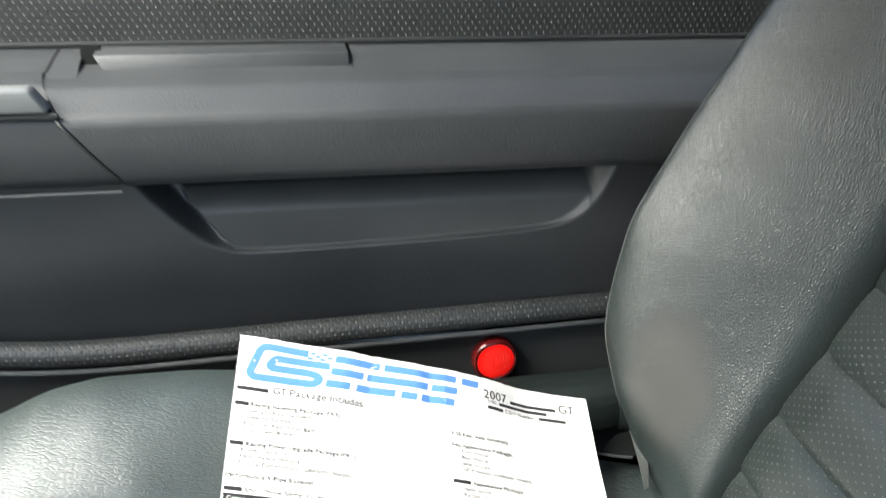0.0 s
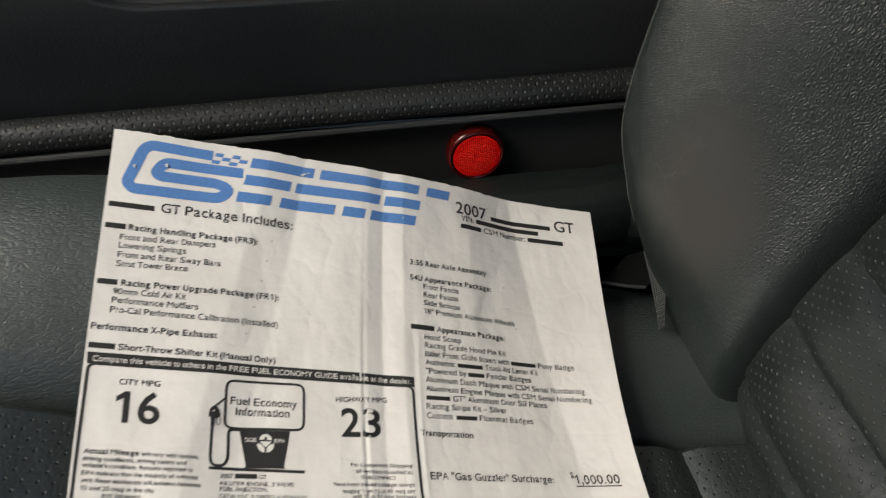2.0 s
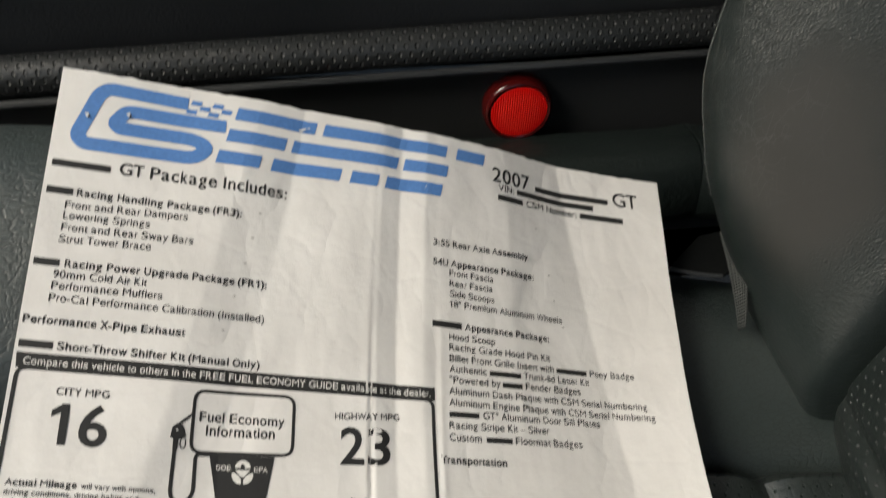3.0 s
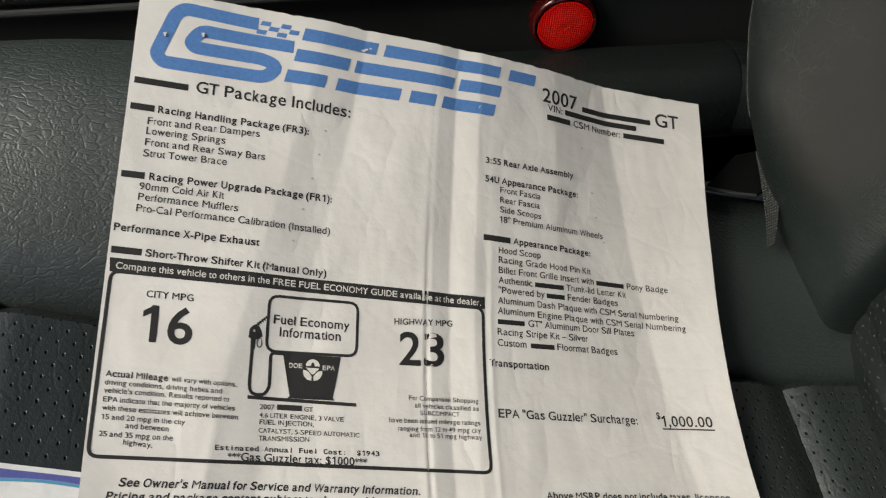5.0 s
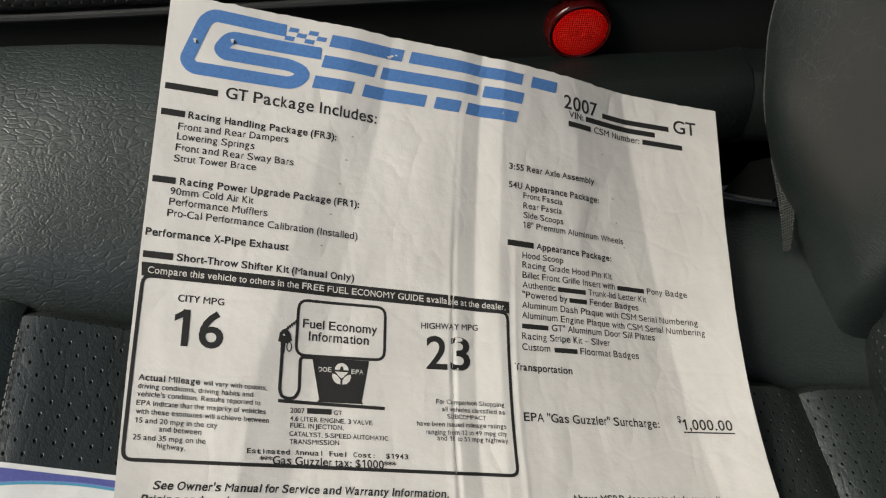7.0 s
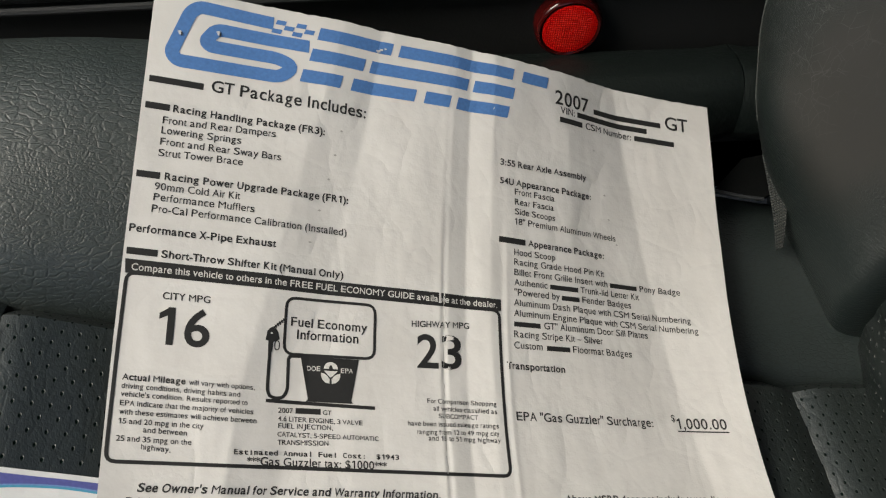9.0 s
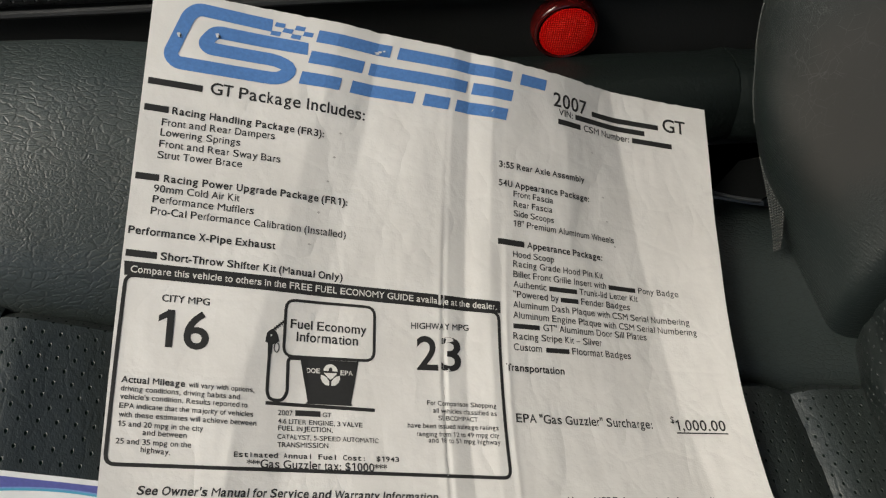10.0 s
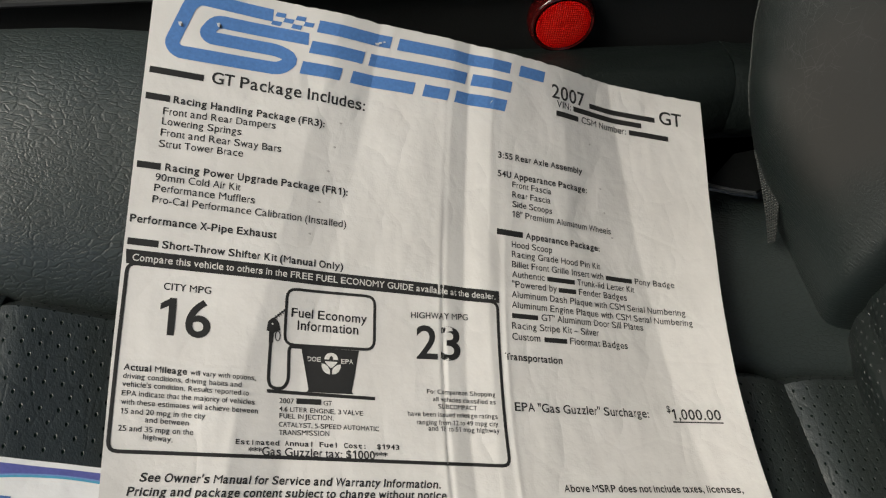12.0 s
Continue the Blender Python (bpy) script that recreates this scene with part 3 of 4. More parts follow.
def bolster_place(a, b):
    x = -0.50 + 0.80 * a
    full = 0.5 * (1 - ease(-0.06, 0.12, x))
    ys, yc, zs, zc = seam_y(x) + 0.005, CREST_Y(x), SEAT_Z(x) - 0.004, CREST_Z(x)
    if b < 0.62:
        t = b / 0.62
        rise = math.sin(math.pi / 2 * t)
        puff = (0.010 + 0.016 * full) * (1 - (1 - min(t / 0.15, 1)) ** 2) ** 0.7 - 0.008 * (1 - t)
        return (x, ys + (yc - ys) * t, zs + puff * (1 - t) + (zc - zs) * ((1 - full) * (0.30 * rise + 0.70 * (t * t * (3 - 2 * t) * 0.45 + rise * 0.55)) + full * (1 - (1 - t) ** 2.3) ** 0.85))
    w = (b - 0.62) / 0.38 * math.pi / 2
    return (x, yc + 0.034 * math.sin(w), zc - 0.13 * (1 - math.cos(w)) - 0.004 * math.sin(w))


def insert_place(a, b):
    x = -0.187 + 0.42 * a
    side = 2 * SEAT_MID - seam_y(x) + 0.0
    y = seam_y(x) + 0.006 + (side - seam_y(x) - 0.006) * b
    puff = min(min(abs(x - p) for p in PLEATS), abs(x + 0.1875) + 0.007)
    pucker = 0.0005 * math.sin(y * 900 + 3 * math.sin(y * 130)) * max(0.0, 1 - puff / 0.007)
    z = SEAT_Z(x) - 0.005 + 0.0065 * (1 - (1 - min(puff / 0.020, 1)) ** 2) + pucker - 0.008 * (1 - min(min(b, 1 - b) / 0.02, 1)) ** 2
    return (x, y, z)


def front_place(a, b):
    x = -0.50 + 0.3126 * a
    y = seam_y(x) + 0.006 + (2 * SEAT_MID - 2 * seam_y(x) - 0.006) * b
    edge = min(abs(x + 0.1874), 1)
    return (x, y, SEAT_Z(x) - 0.0015 + 0.003 * (1 - (1 - min(edge / 0.010, 1)) ** 2) - 0.004 * (1 - min(min(b, 1 - b) / 0.02, 1)) ** 2)


def back_bolster_place(a, b):
    z = 0.17 + 0.70 * a
    xi, xo = BACK_IN(z), BACK_OUT(z)
    yi, yo = 0.0675, 0.168
    if b < 0.66:
        t = b / 0.66
        bulge = 0.008 * (1 - (1 - min(t / 0.10, 1)) ** 2) * (1 - t) - 0.012 * (1 - min(t / 0.03, 1))
        k = 0.2 * t + 0.8 * math.sin(math.pi / 2 * t)
        return (xi - bulge - (xi - xo) * k, yi + (yo - yi) * t, z - 0.012 * math.sin(math.pi * t))
    w = (b - 0.66) / 0.34 * math.pi / 2
    return (xo + 0.11 * (1 - math.cos(w)), yo + 0.038 * math.sin(w), z)


def back_insert_place(a, b):
    z = 0.24 + 0.63 * a
    puff = min(abs(z - p) for p in BACK_PLEATS)
    y = 0.071 + (2 * SEAT_MID - 0.142) * b
    side = min(b, 1 - b) * abs(2 * SEAT_MID - 0.142)
    pucker = 0.0009 * math.sin(y * 900 + 3 * math.sin(y * 130)) * max(0.0, 1 - puff / 0.008)
    swell = 0.003 + 0.008 * ease(0.0, 0.045, side)
    x = BACK_IN(z) + 0.005 - swell * (1 - (1 - min(puff / 0.014, 1)) ** 2) ** 0.6 + pucker + 0.012 * (1 - min(side / 0.0045, 1)) ** 2
    return (x, y, z)


def mirrored(bm):
    """The same sheet on the other side of the seat's middle line."""
    for v in bm.verts:
        v.co.y = 2 * SEAT_MID - v.co.y
    return flip(bm)


def stitches(path, length=0.0036, gap=0.0030, radius=0.0004):
    """A row of single thread stitches along a path of places."""
    bm = bmesh.new()
    pts = [Vector(p) for p in path]
    run, want = 0.0, 0.0
    for p, q in zip(pts, pts[1:]):
        seg = (q - p).length
        d = (q - p).normalized()
        while want < run + seg - length:
            c = p + d * (want - run + length / 2)
            m = Matrix.Translation(c) @ d.to_track_quat("X", "Z").to_matrix().to_4x4() @ Matrix.Diagonal((length, radius * 2, radius * 2, 1))
            bmesh.ops.create_cube(bm, size=1, matrix=m)
            want += length + gap
        run += seg
    return bm


def passenger_seat():
    seat = thing("car_seat", (0, SEAT_MID, 0.0), "black leather bucket seat with perforated centre panels", "car seat")
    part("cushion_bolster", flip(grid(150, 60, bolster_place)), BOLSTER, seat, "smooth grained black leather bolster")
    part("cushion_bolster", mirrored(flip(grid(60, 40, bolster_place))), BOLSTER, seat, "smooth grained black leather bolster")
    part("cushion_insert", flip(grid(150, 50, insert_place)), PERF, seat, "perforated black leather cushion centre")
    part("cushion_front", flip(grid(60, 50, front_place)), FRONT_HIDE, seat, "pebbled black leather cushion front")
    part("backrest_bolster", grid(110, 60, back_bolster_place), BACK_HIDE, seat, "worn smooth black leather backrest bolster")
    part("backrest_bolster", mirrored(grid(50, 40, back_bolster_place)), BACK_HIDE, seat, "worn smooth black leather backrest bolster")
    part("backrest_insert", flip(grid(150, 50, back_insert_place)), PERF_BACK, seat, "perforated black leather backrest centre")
    part("back_seam", tube([(BACK_IN(z) + 0.012, 0.0690, z) for z in np.linspace(0.25, 0.86, 80)], 0.0009, 6), SHADOW_PLASTIC, seat, "dark sewn seam")
    part("seat_base", box(-0.42, -0.40, 0.03, 0.36, 0.14, 0.245, 0.02), SHADOW_PLASTIC, seat, "black seat base")
    part("backrest_shell", backrest_shell(), SHADOW_PLASTIC, seat, "black backrest shell")
    part("stitching", stitches([(BACK_OUT(z) - 0.0004, 0.1695, z) for z in np.linspace(0.33, 0.60, 60)], 0.0042, 0.0012, 0.00022), THREAD, seat, "light grey thread stitches")
    part("stitching", stitches([(-0.1868, y, SEAT_Z(-0.1868) + 0.0002) for y in np.linspace(0.055, -0.2, 40)], 0.0024, 0.0012, 0.00028), THREAD, seat, "light grey thread stitches")
    part("stitching", stitches([(x, seam_y(x) - 0.013, SEAT_Z(x) + 0.0017) for x in np.linspace(-0.32, -0.20, 24)], 0.0042, 0.0016, 0.0006), SHADOW_PLASTIC, seat, "dark thread stitches")
    return settle(seat)


def backrest_shell():
    return flip(grid(30, 20, lambda a, b: (BACK_IN(0.27 + 0.60 * a) + 0.05 + 0.07 * math.sin(math.pi * b) ** 0.5, -0.46 + 0.66 * b, 0.27 + 0.60 * a)))


passenger_seat()


# ---- seat belt caught between cushion and backrest ----
def seat_belt():
    belt = thing("seat_belt", (0.17, 0.11, 0.29), "grey woven seat belt end tucked beside the backrest", "seat belt")
    low, top = Vector((0.1722, 0.1085, 0.2985)), Vector((0.1803, 0.1640, 0.3080))
    across = Vector((0.013, 0.0, 0.008))
    part("webbing", thicken(grid(16, 40, lambda s, t: low + (top - low) * t + across * s * (0.26 + 0.74 * t) + Vector((0, 0, 0.0015 * math.sin(2.5 * t) - 0.003 * (1 - t) ** 6))), 0.0014), WEBBING, belt, "ribbed grey webbing")
    bm = bmesh.new()
    vs = [bm.verts.new(p) for p in ((0.1455, 0.1415, 0.3087), (0.1725, 0.1368, 0.3050), (0.195, 0.150, 0.303), (0.195, 0.172, 0.303), (0.170, 0.165, 0.306))]
    bm.faces.new(vs)
    guide = part("belt_guide", thicken(bm, 0.003), DULL_BLACK, belt, "black plastic belt guide", False)
    part("guide_lip", tube([(0.1455 + 0.027 * k / 8, 0.1413 - 0.0047 * k / 8 - 0.001 * math.sin(k * math.pi / 8), 0.3080 - 0.0037 * k / 8) for k in range(9)], 0.0011, 6), DOOR_PLASTIC, guide)
    return settle(belt)


seat_belt()

PAGE_W, PAGE_H = 0.2794, 0.2159
PAGE_AT = Vector((-0.1216, 0.1688, 0.4233))
PAGE_TURN = pose(0, 0, 0, 90 + 27.10, 0, -8.45) @ pose(0, 0, 0, 0, 0, -22.22)
PAGE_SLOPES = (0.0287, 0.0638, 0.0640, 0.0166, -0.0185, -0.0326, 0.0253, 0.1489)
PAGE_TWIST = (-0.0126, -0.0511, 0.0054, 0.0192, 0.0418)

# ---- printed price sheet leaning on the seat ----
FOLD_AT = (0.0, 0.040, 0.060, 0.083, 0.126, 0.1295, 0.1308, 0.1325, 0.1415, 0.1525, 0.1585, 0.1602, 0.162, 0.196, 0.239, 0.257, 0.2794)
FOLD_TILT = (0.03, 0.01, -0.065, 0.02, 0.05, -0.32, 0.20, -0.08, 0.10, -0.02, 0.16, -0.14, -0.03, -0.075, 0.03, 0.0)


def fold(u, v):
    """Height of the sheet's long creases at a place of the page."""
    u = u - 0.16 * (v - 0.1) * ease(0.18, 0.225, u) + 0.20 * (v - 0.1) * ease(0.02, 0.05, u) * (1 - ease(0.085, 0.12, u))
    h, mean = 0.0, 0.0
    for a, b, s in zip(FOLD_AT, FOLD_AT[1:], FOLD_TILT):
        if abs(s) > 0.12:
            s *= 0.15 + 0.85 * ease(0.06, 0.15, v)
        h += s * (min(max(u, a), b) - a)
        mean += s * (b - a)
    return 1.5 * (h - mean * u / PAGE_W) + 0.0004 * noise.noise(Vector((u * 40, v * 30, 0)))


STEPS = 97
_g = np.linspace(0, PAGE_W, STEPS)
_t = np.interp(_g, np.linspace(0, PAGE_W, 8), PAGE_SLOPES)
_x = np.r_[0, np.cumsum((np.cos(_t[1:]) + np.cos(_t[:-1])) / 2 * _g[1])]
_z = np.r_[0, np.cumsum((np.sin(_t[1:]) + np.sin(_t[:-1])) / 2 * _g[1])]
_ri, _up, _dn = (PAGE_TURN.to_3x3() @ Vector(a) for a in ((1, 0, 0), (0, 1, 0), (0, 0, 1)))


def page(u, v, lift=0.0):
    """A place on the sheet, u across from its left edge and v down from its head."""
    c = min(max(u, 0.0), PAGE_W)
    x = float(np.interp(c, _g, _x)) + u - c
    z = float(np.interp(c, _g, _z)) + 10 * PAGE_TWIST[0] * u * v + 10 * PAGE_TWIST[1] * v * v + 100 * (PAGE_TWIST[2] * v * v * u + PAGE_TWIST[3] * u * u * v + PAGE_TWIST[4] * v ** 3)
    return PAGE_AT + x * _ri + v * _dn + (z + fold(u, v) + lift) * _up


SHEET = thing("price_sheet", (-0.02, -0.05, 0.34), "creased white printed vehicle price sheet lying on the seat", "paper sheet")
part("paper", thicken(flip(grid(320, 80, lambda a, b: page(PAGE_W * a, PAGE_H * b + 0.0006 * noise.noise(Vector((a * 60, 0, 5))) * (b < 0.001)))), 0.00025), PAPER, SHEET, "creased off-white paper")


def patch(corners, mat=None, lift=0.00015, name="bar"):
    """A flat printed area with straight sides, cut fine enough to follow the sheet."""
    bm = bmesh.new()
    if len(corners) == 4:
        (a, b, c, d) = [Vector(p) for p in corners]
        n = max(2, int((b - a).length / 0.003))
        top = [bm.verts.new(page(*(a.lerp(b, k / n)), lift)) for k in range(n + 1)]
        low = [bm.verts.new(page(*(d.lerp(c, k / n)), lift)) for k in range(n + 1)]
        for k in range(n):
            bm.faces.new((low[k], low[k + 1], top[k + 1], top[k]))
    else:
        bm.faces.new([bm.verts.new(page(*p, lift)) for p in corners][::-1])
    part(name, bm, mat or INK_BLACK, SHEET, "", False)


def rounded(points, corner, closed):
    """The points with their corners cut round."""
    pts = [Vector(p) for p in points]
    out = []
    for i, p in enumerate(pts):
        if not closed and i in (0, len(pts) - 1):
            out.append(p)
            continue
        a, b = pts[i - 1], pts[(i + 1) % len(pts)]
        r = min(corner, (a - p).length * 0.45, (b - p).length * 0.45)
        s, e = p + (a - p).normalized() * r, p + (b - p).normalized() * r
        out += [s.lerp(p, t).lerp(p.lerp(e, t), t) for t in (0, 0.25, 0.5, 0.75, 1)]
    if closed:
        out.append(out[0])
    fine = [out[0]]
    for p, q in zip(out, out[1:]):
        n = max(1, int((q - p).length / 0.004))
        fine += [p.lerp(q, (k + 1) / n) for k in range(n)]
    return fine


def stroke(points, width, closed=False, corner=0.0, mat=None, lift=0.00015, name="rule"):
    """A printed line of even width along a path on the page."""
    path = rounded(points, corner, closed) if corner or closed else rounded(points, 1e-6, closed)
    bm = bmesh.new()
    sides = []
    for i, p in enumerate(path):
        before = path[i - 1] if i else (path[-2] if closed else p)
        after = path[i + 1] if i + 1 < len(path) else (path[1] if closed else p)
        d = (after - before).normalized()
        n = Vector((-d.y, d.x)) * width / 2
        sides.append((bm.verts.new(page(*(p + n), lift)), bm.verts.new(page(*(p - n), lift))))
    for (a, b), (c, d) in zip(sides, sides[1:]):
        bm.faces.new((a, c, d, b))
    bm.normal_update()
    if sum(f.normal.z for f in bm.faces) < 0:
        flip(bm)
    part(name, bm, mat or INK_BLACK, SHEET, "", False)


def emblem(u, v, r):
    """The small mark on the pump drawing: a pale dome with a dark notch over a wedge and two leaves."""
    dome = [(math.cos(a), -math.sin(a)) for a in np.linspace(0, math.pi, 11)]
    notch = [(0.28 * math.cos(a), -0.55 * math.sin(a)) for a in np.linspace(math.pi, 0, 7)]
    wedge = [(-0.95, 0.28), (0.95, 0.28), (0.45, 0.85), (0.08, 1.2), (-0.08, 1.2), (-0.45, 0.85)]
    right = [(1.35, 0.62), (1.38, 1.05), (1.15, 1.6), (0.72, 2.0), (0.16, 2.12), (0.14, 1.5), (0.5, 0.98), (0.9, 0.72)]
    for outline in (dome + notch, wedge, right, [(-x, y) for x, y in reversed(right)]):
        bm = bmesh.new()
        face = bm.faces.new([bm.verts.new(page(u + x * r, v + y * r, 0.0003)) for x, y in outline])
        bmesh.ops.triangulate(bm, faces=[face])
        if sum(f.normal.z for f in bm.faces) < 0:
            flip(bm)
        part("mark", bm, INK_WHITE, SHEET, "", False)


# advance widths of the plain and the heavy grotesque that the sheet is set in, in thousandths of the letter size
PLAIN = {191: "'", 222: "ijl", 278: " ,./:;Ift", 333: "()-r", 355: '"“”', 389: "*", 500: "cksvxyzJ", 556: "0123456789$abdeghnopquL–", 611: "FTZ", 667: "ABEKPSVXY", 722: "CDHNRUw", 778: "GOQ", 833: "mM", 944: "W"}
HEAVY = {238: "'", 278: " ,./ijlI", 333: ":;()-ft", 389: "*r", 474: '"“”', 500: "z", 556: "0123456789$aceksvxyJ–", 611: "bdghnopquFLTZ", 667: "EPSVXY", 722: "ABCDHKNRU", 778: "GOQw", 833: "M", 889: "m", 944: "W"}
STEM_LEFT, STEM_RIGHT, SLANTED, NARROW = set("BDEFHIKLMNPRUbhiklmnpru"), set("HIJMNUadghilmnqu"), set("AVWXYTvwxyft"), set("Iijl.,:;'\"“”()*-1")
GLYPHS = {}


def letter(char, heavy):
    """Corners and faces of one built-in letter, its strokes swollen by heavy."""
    if (char, heavy) not in GLYPHS:
        cu = bpy.data.curves.new("letter", "FONT")
        cu.body, cu.resolution_u, cu.offset = char, 4, heavy
        ob = new("letter", cu)
        bpy.context.view_layer.update()
        me = bpy.data.meshes.new_from_object(ob.evaluated_get(bpy.context.evaluated_depsgraph_get()))
        pts, faces = [(v.co.x, v.co.y) for v in me.vertices], [tuple(p.vertices) for p in me.polygons]
        if char == "1":
            # the flag of the one
            x, k = min(p[0] for p in pts), len(pts)
            pts += [(x - 0.15, 0.47 - heavy), (x + 0.03, 0.57 - heavy), (x + 0.03, 0.682 + heavy), (x - 0.15, 0.56 + heavy)]
            faces.append((k, k + 1, k + 2, k + 3))
        GLYPHS[char, heavy] = pts, faces
        bpy.data.objects.remove(ob)
        bpy.data.curves.remove(cu)
        bpy.data.meshes.remove(me)
    return GLYPHS[char, heavy]


def rise(char, y):
    """Heights of the built-in letters brought to those of the sheet's face."""
    if char == "*":
        return 0.42 + (y - 0.42) * 0.85
    if not char.islower():
        return y * 1.05
    if y < 0:
        return y * 0.92
    return y * 1.156 if y < 0.449 else 0.519 + (y - 0.449) * 0.85


def set_words(words, bold, heavy, mono):
    """The words as placed letters on a line of size one: corners, faces, and where the ink begins and ends."""
    widths = {c: w / 1000 for w, chars in (HEAVY if bold else PLAIN).items() for c in chars}
    pts, faces, pen = [], [], 0.0
    for c in words:
        step = 0.6 if mono else widths[c]
        if c != " ":
            glyph, cells = letter(c, 0.0 if c == "M" else heavy * 0.45 if c in "WNVA" else heavy)
            x0, x1 = min(p[0] for p in glyph), max(p[0] for p in glyph)
            if c in NARROW and not mono:
                k = 1.05
                left = pen + (step - k * (x1 - x0)) / 2 + (-0.03 if c == "1" else 0)
            else:
                lo = (0.012 if c in SLANTED else 0.075 if c in STEM_LEFT else 0.042) - heavy * 0.4
                hi = (0.012 if c in SLANTED else 0.070 if c in STEM_RIGHT else 0.040) - heavy * 0.4
                if mono:
                    lo = hi = (step - 1.05 * (x1 - x0)) / 2 if c in NARROW else 0.055
                k, left = (step - lo - hi) / (x1 - x0), pen + lo
            n = len(pts)
            pts += [(left + k * (x - x0), rise(c, y)) for x, y in glyph]
            faces += [tuple(i + n for i in f) for f in cells]
        pen += step
    return pts, faces, min(p[0] for p in pts), max(p[0] for p in pts)


def row(spec, u0, v0, u1, v1, bold=False, lean=0.0, weight=0.0, mat=None, lift=0.00015, thick=0.0022, mono=False, tall=1.0):
    """A line of print from (u0, v0) to (u1, v1) on its base line: words, or plain bars where spec has None."""
    for a, b, words in [(0, 1, spec)] if isinstance(spec, str) else spec:
        p, q = (u0 + (u1 - u0) * a, v0 + (v1 - v0) * a), (u0 + (u1 - u0) * b, v0 + (v1 - v0) * b)
        if words is None:
            t = thick * (1.25 if bold or weight else 1.0)
            patch([(p[0] + lean * t, p[1] - t), (q[0] + lean * t, q[1] - t), q, p], mat, lift)
            continue
        pts, faces, x0, x1 = set_words(words, bold, 0.022 if bold else 0.006 + weight * 0.3, mono)
        size = math.hypot(q[0] - p[0], q[1] - p[1]) / (x1 - x0)
        bm = bmesh.new()
        vs = [bm.verts.new(page(p[0] + (q[0] - p[0]) * (x - x0) / (x1 - x0) + lean * y * size, p[1] + (q[1] - p[1]) * (x - x0) / (x1 - x0) - y * size * tall, lift)) for x, y in pts]
        for f in faces:
            bm.faces.new([vs[i] for i in f])
        part("printed_line", bm, mat or INK_BLACK, SHEET, "", False)


row([(0, 0.129, None), (0.148, 1, 'Racing Handling Package (FR3):')], 0.0015, 0.0532, 0.0745, 0.0531, bold=True)
row('Front and Rear Dampers', 0.0088, 0.0586, 0.0539, 0.0574)
row('Lowering Springs', 0.0088, 0.0628, 0.0402, 0.0624)
row('Front and Rear Sway Bars', 0.0088, 0.0675, 0.0570, 0.0671)
row('Strut Tower Brace', 0.0086, 0.0722, 0.0416, 0.0715)
row([(0, 0.104, None), (0.125, 1, 'Racing Power Upgrade Package (FR1):')], 0.0013, 0.0817, 0.0871, 0.0813, bold=True)
row('90mm Cold Air Kit', 0.0087, 0.0861, 0.0418, 0.0859)
row('Performance Mufflers', 0.0087, 0.0905, 0.0480, 0.0905)
row('Pro-Cal Performance Calibration (Installed)', 0.0085, 0.0952, 0.0872, 0.0954)
row('Performance X-Pipe Exhaust', 0.0011, 0.1038, 0.0578, 0.1040, bold=True)
row([(0, 0.134, None), (0.15, 1, 'Short-Throw Shifter Kit (Manual Only)')], 0.0011, 0.1129, 0.0868, 0.1138, bold=True)
row([(0, 0.235, None), (0.27, 1, 'GT Package Includes:')], 0.0018, 0.0420, 0.0923, 0.0421, weight=0.02)
row('CITY MPG', 0.0161, 0.1293, 0.0340, 0.1294, weight=0.02)
row('16', 0.0156, 0.1466, 0.0347, 0.1467, weight=0.03)
row('HIGHWAY MPG', 0.1167, 0.1315, 0.1428, 0.1302, weight=0.02)
row('23', 0.1190, 0.1484, 0.1389, 0.1479, weight=0.03)
row('Fuel Economy', 0.0661, 0.1354, 0.0975, 0.1356, weight=0.02)
row('Information', 0.0689, 0.1405, 0.0940, 0.1405, weight=0.02)
row('Actual Mileage', 0.0045, 0.1611, 0.0272, 0.1615, bold=True)
row('will vary with options,', 0.0285, 0.1615, 0.0531, 0.1620)
row('driving conditions, driving habits and', 0.0046, 0.1642, 0.0476, 0.1650)
row("vehicle's condition. Results reported to", 0.0046, 0.1672, 0.0506, 0.1680)
row('EPA indicate that the majority of vehicles', 0.0046, 0.1705, 0.0530, 0.1713)
row('with these estimates will achieve between', 0.0047, 0.1737, 0.0543, 0.1746)
row('15 and 20 mpg in the city', 0.0048, 0.1770, 0.0347, 0.1776)
row('and between', 0.0135, 0.1799, 0.0290, 0.1804)
row('25 and 35 mpg on the', 0.0045, 0.1832, 0.0308, 0.1837)
row('highway.', 0.0133, 0.1859, 0.0236, 0.1867)
row([(0, 0.28, '2007'), (0.33, 0.8, None), (0.84, 1, 'GT')], 0.0626, 0.1701, 0.0835, 0.1700)
row('4.6 LITER ENGINE, 3 VALVE', 0.0627, 0.1732, 0.0959, 0.1733)
row('FUEL INJECTION,', 0.0628, 0.1759, 0.0841, 0.1758)
row('CATALYST, 5-SPEED AUTOMATIC', 0.0626, 0.1791, 0.1023, 0.1791)
row('TRANSMISSION', 0.0627, 0.1822, 0.0823, 0.1818)
row('Estimated Annual Fuel Cost:  $1943', 0.0462, 0.1863, 0.1104, 0.1860, weight=0.04, mono=True, tall=0.82)
row('***Gas Guzzler tax: $1000***', 0.0511, 0.1900, 0.1054, 0.1900, weight=0.02)
row('For Comparison Shopping', 0.1230, 0.1629, 0.1532, 0.1626)
row('all vehicles classified as', 0.1255, 0.1659, 0.1533, 0.1658)
row('SUBCOMPACT', 0.1276, 0.1688, 0.1451, 0.1686)
row('have been issued mileage ratings', 0.1145, 0.1724, 0.1536, 0.1717)
row('ranging from 12 to 49 mpg city', 0.1183, 0.1756, 0.1536, 0.1748)
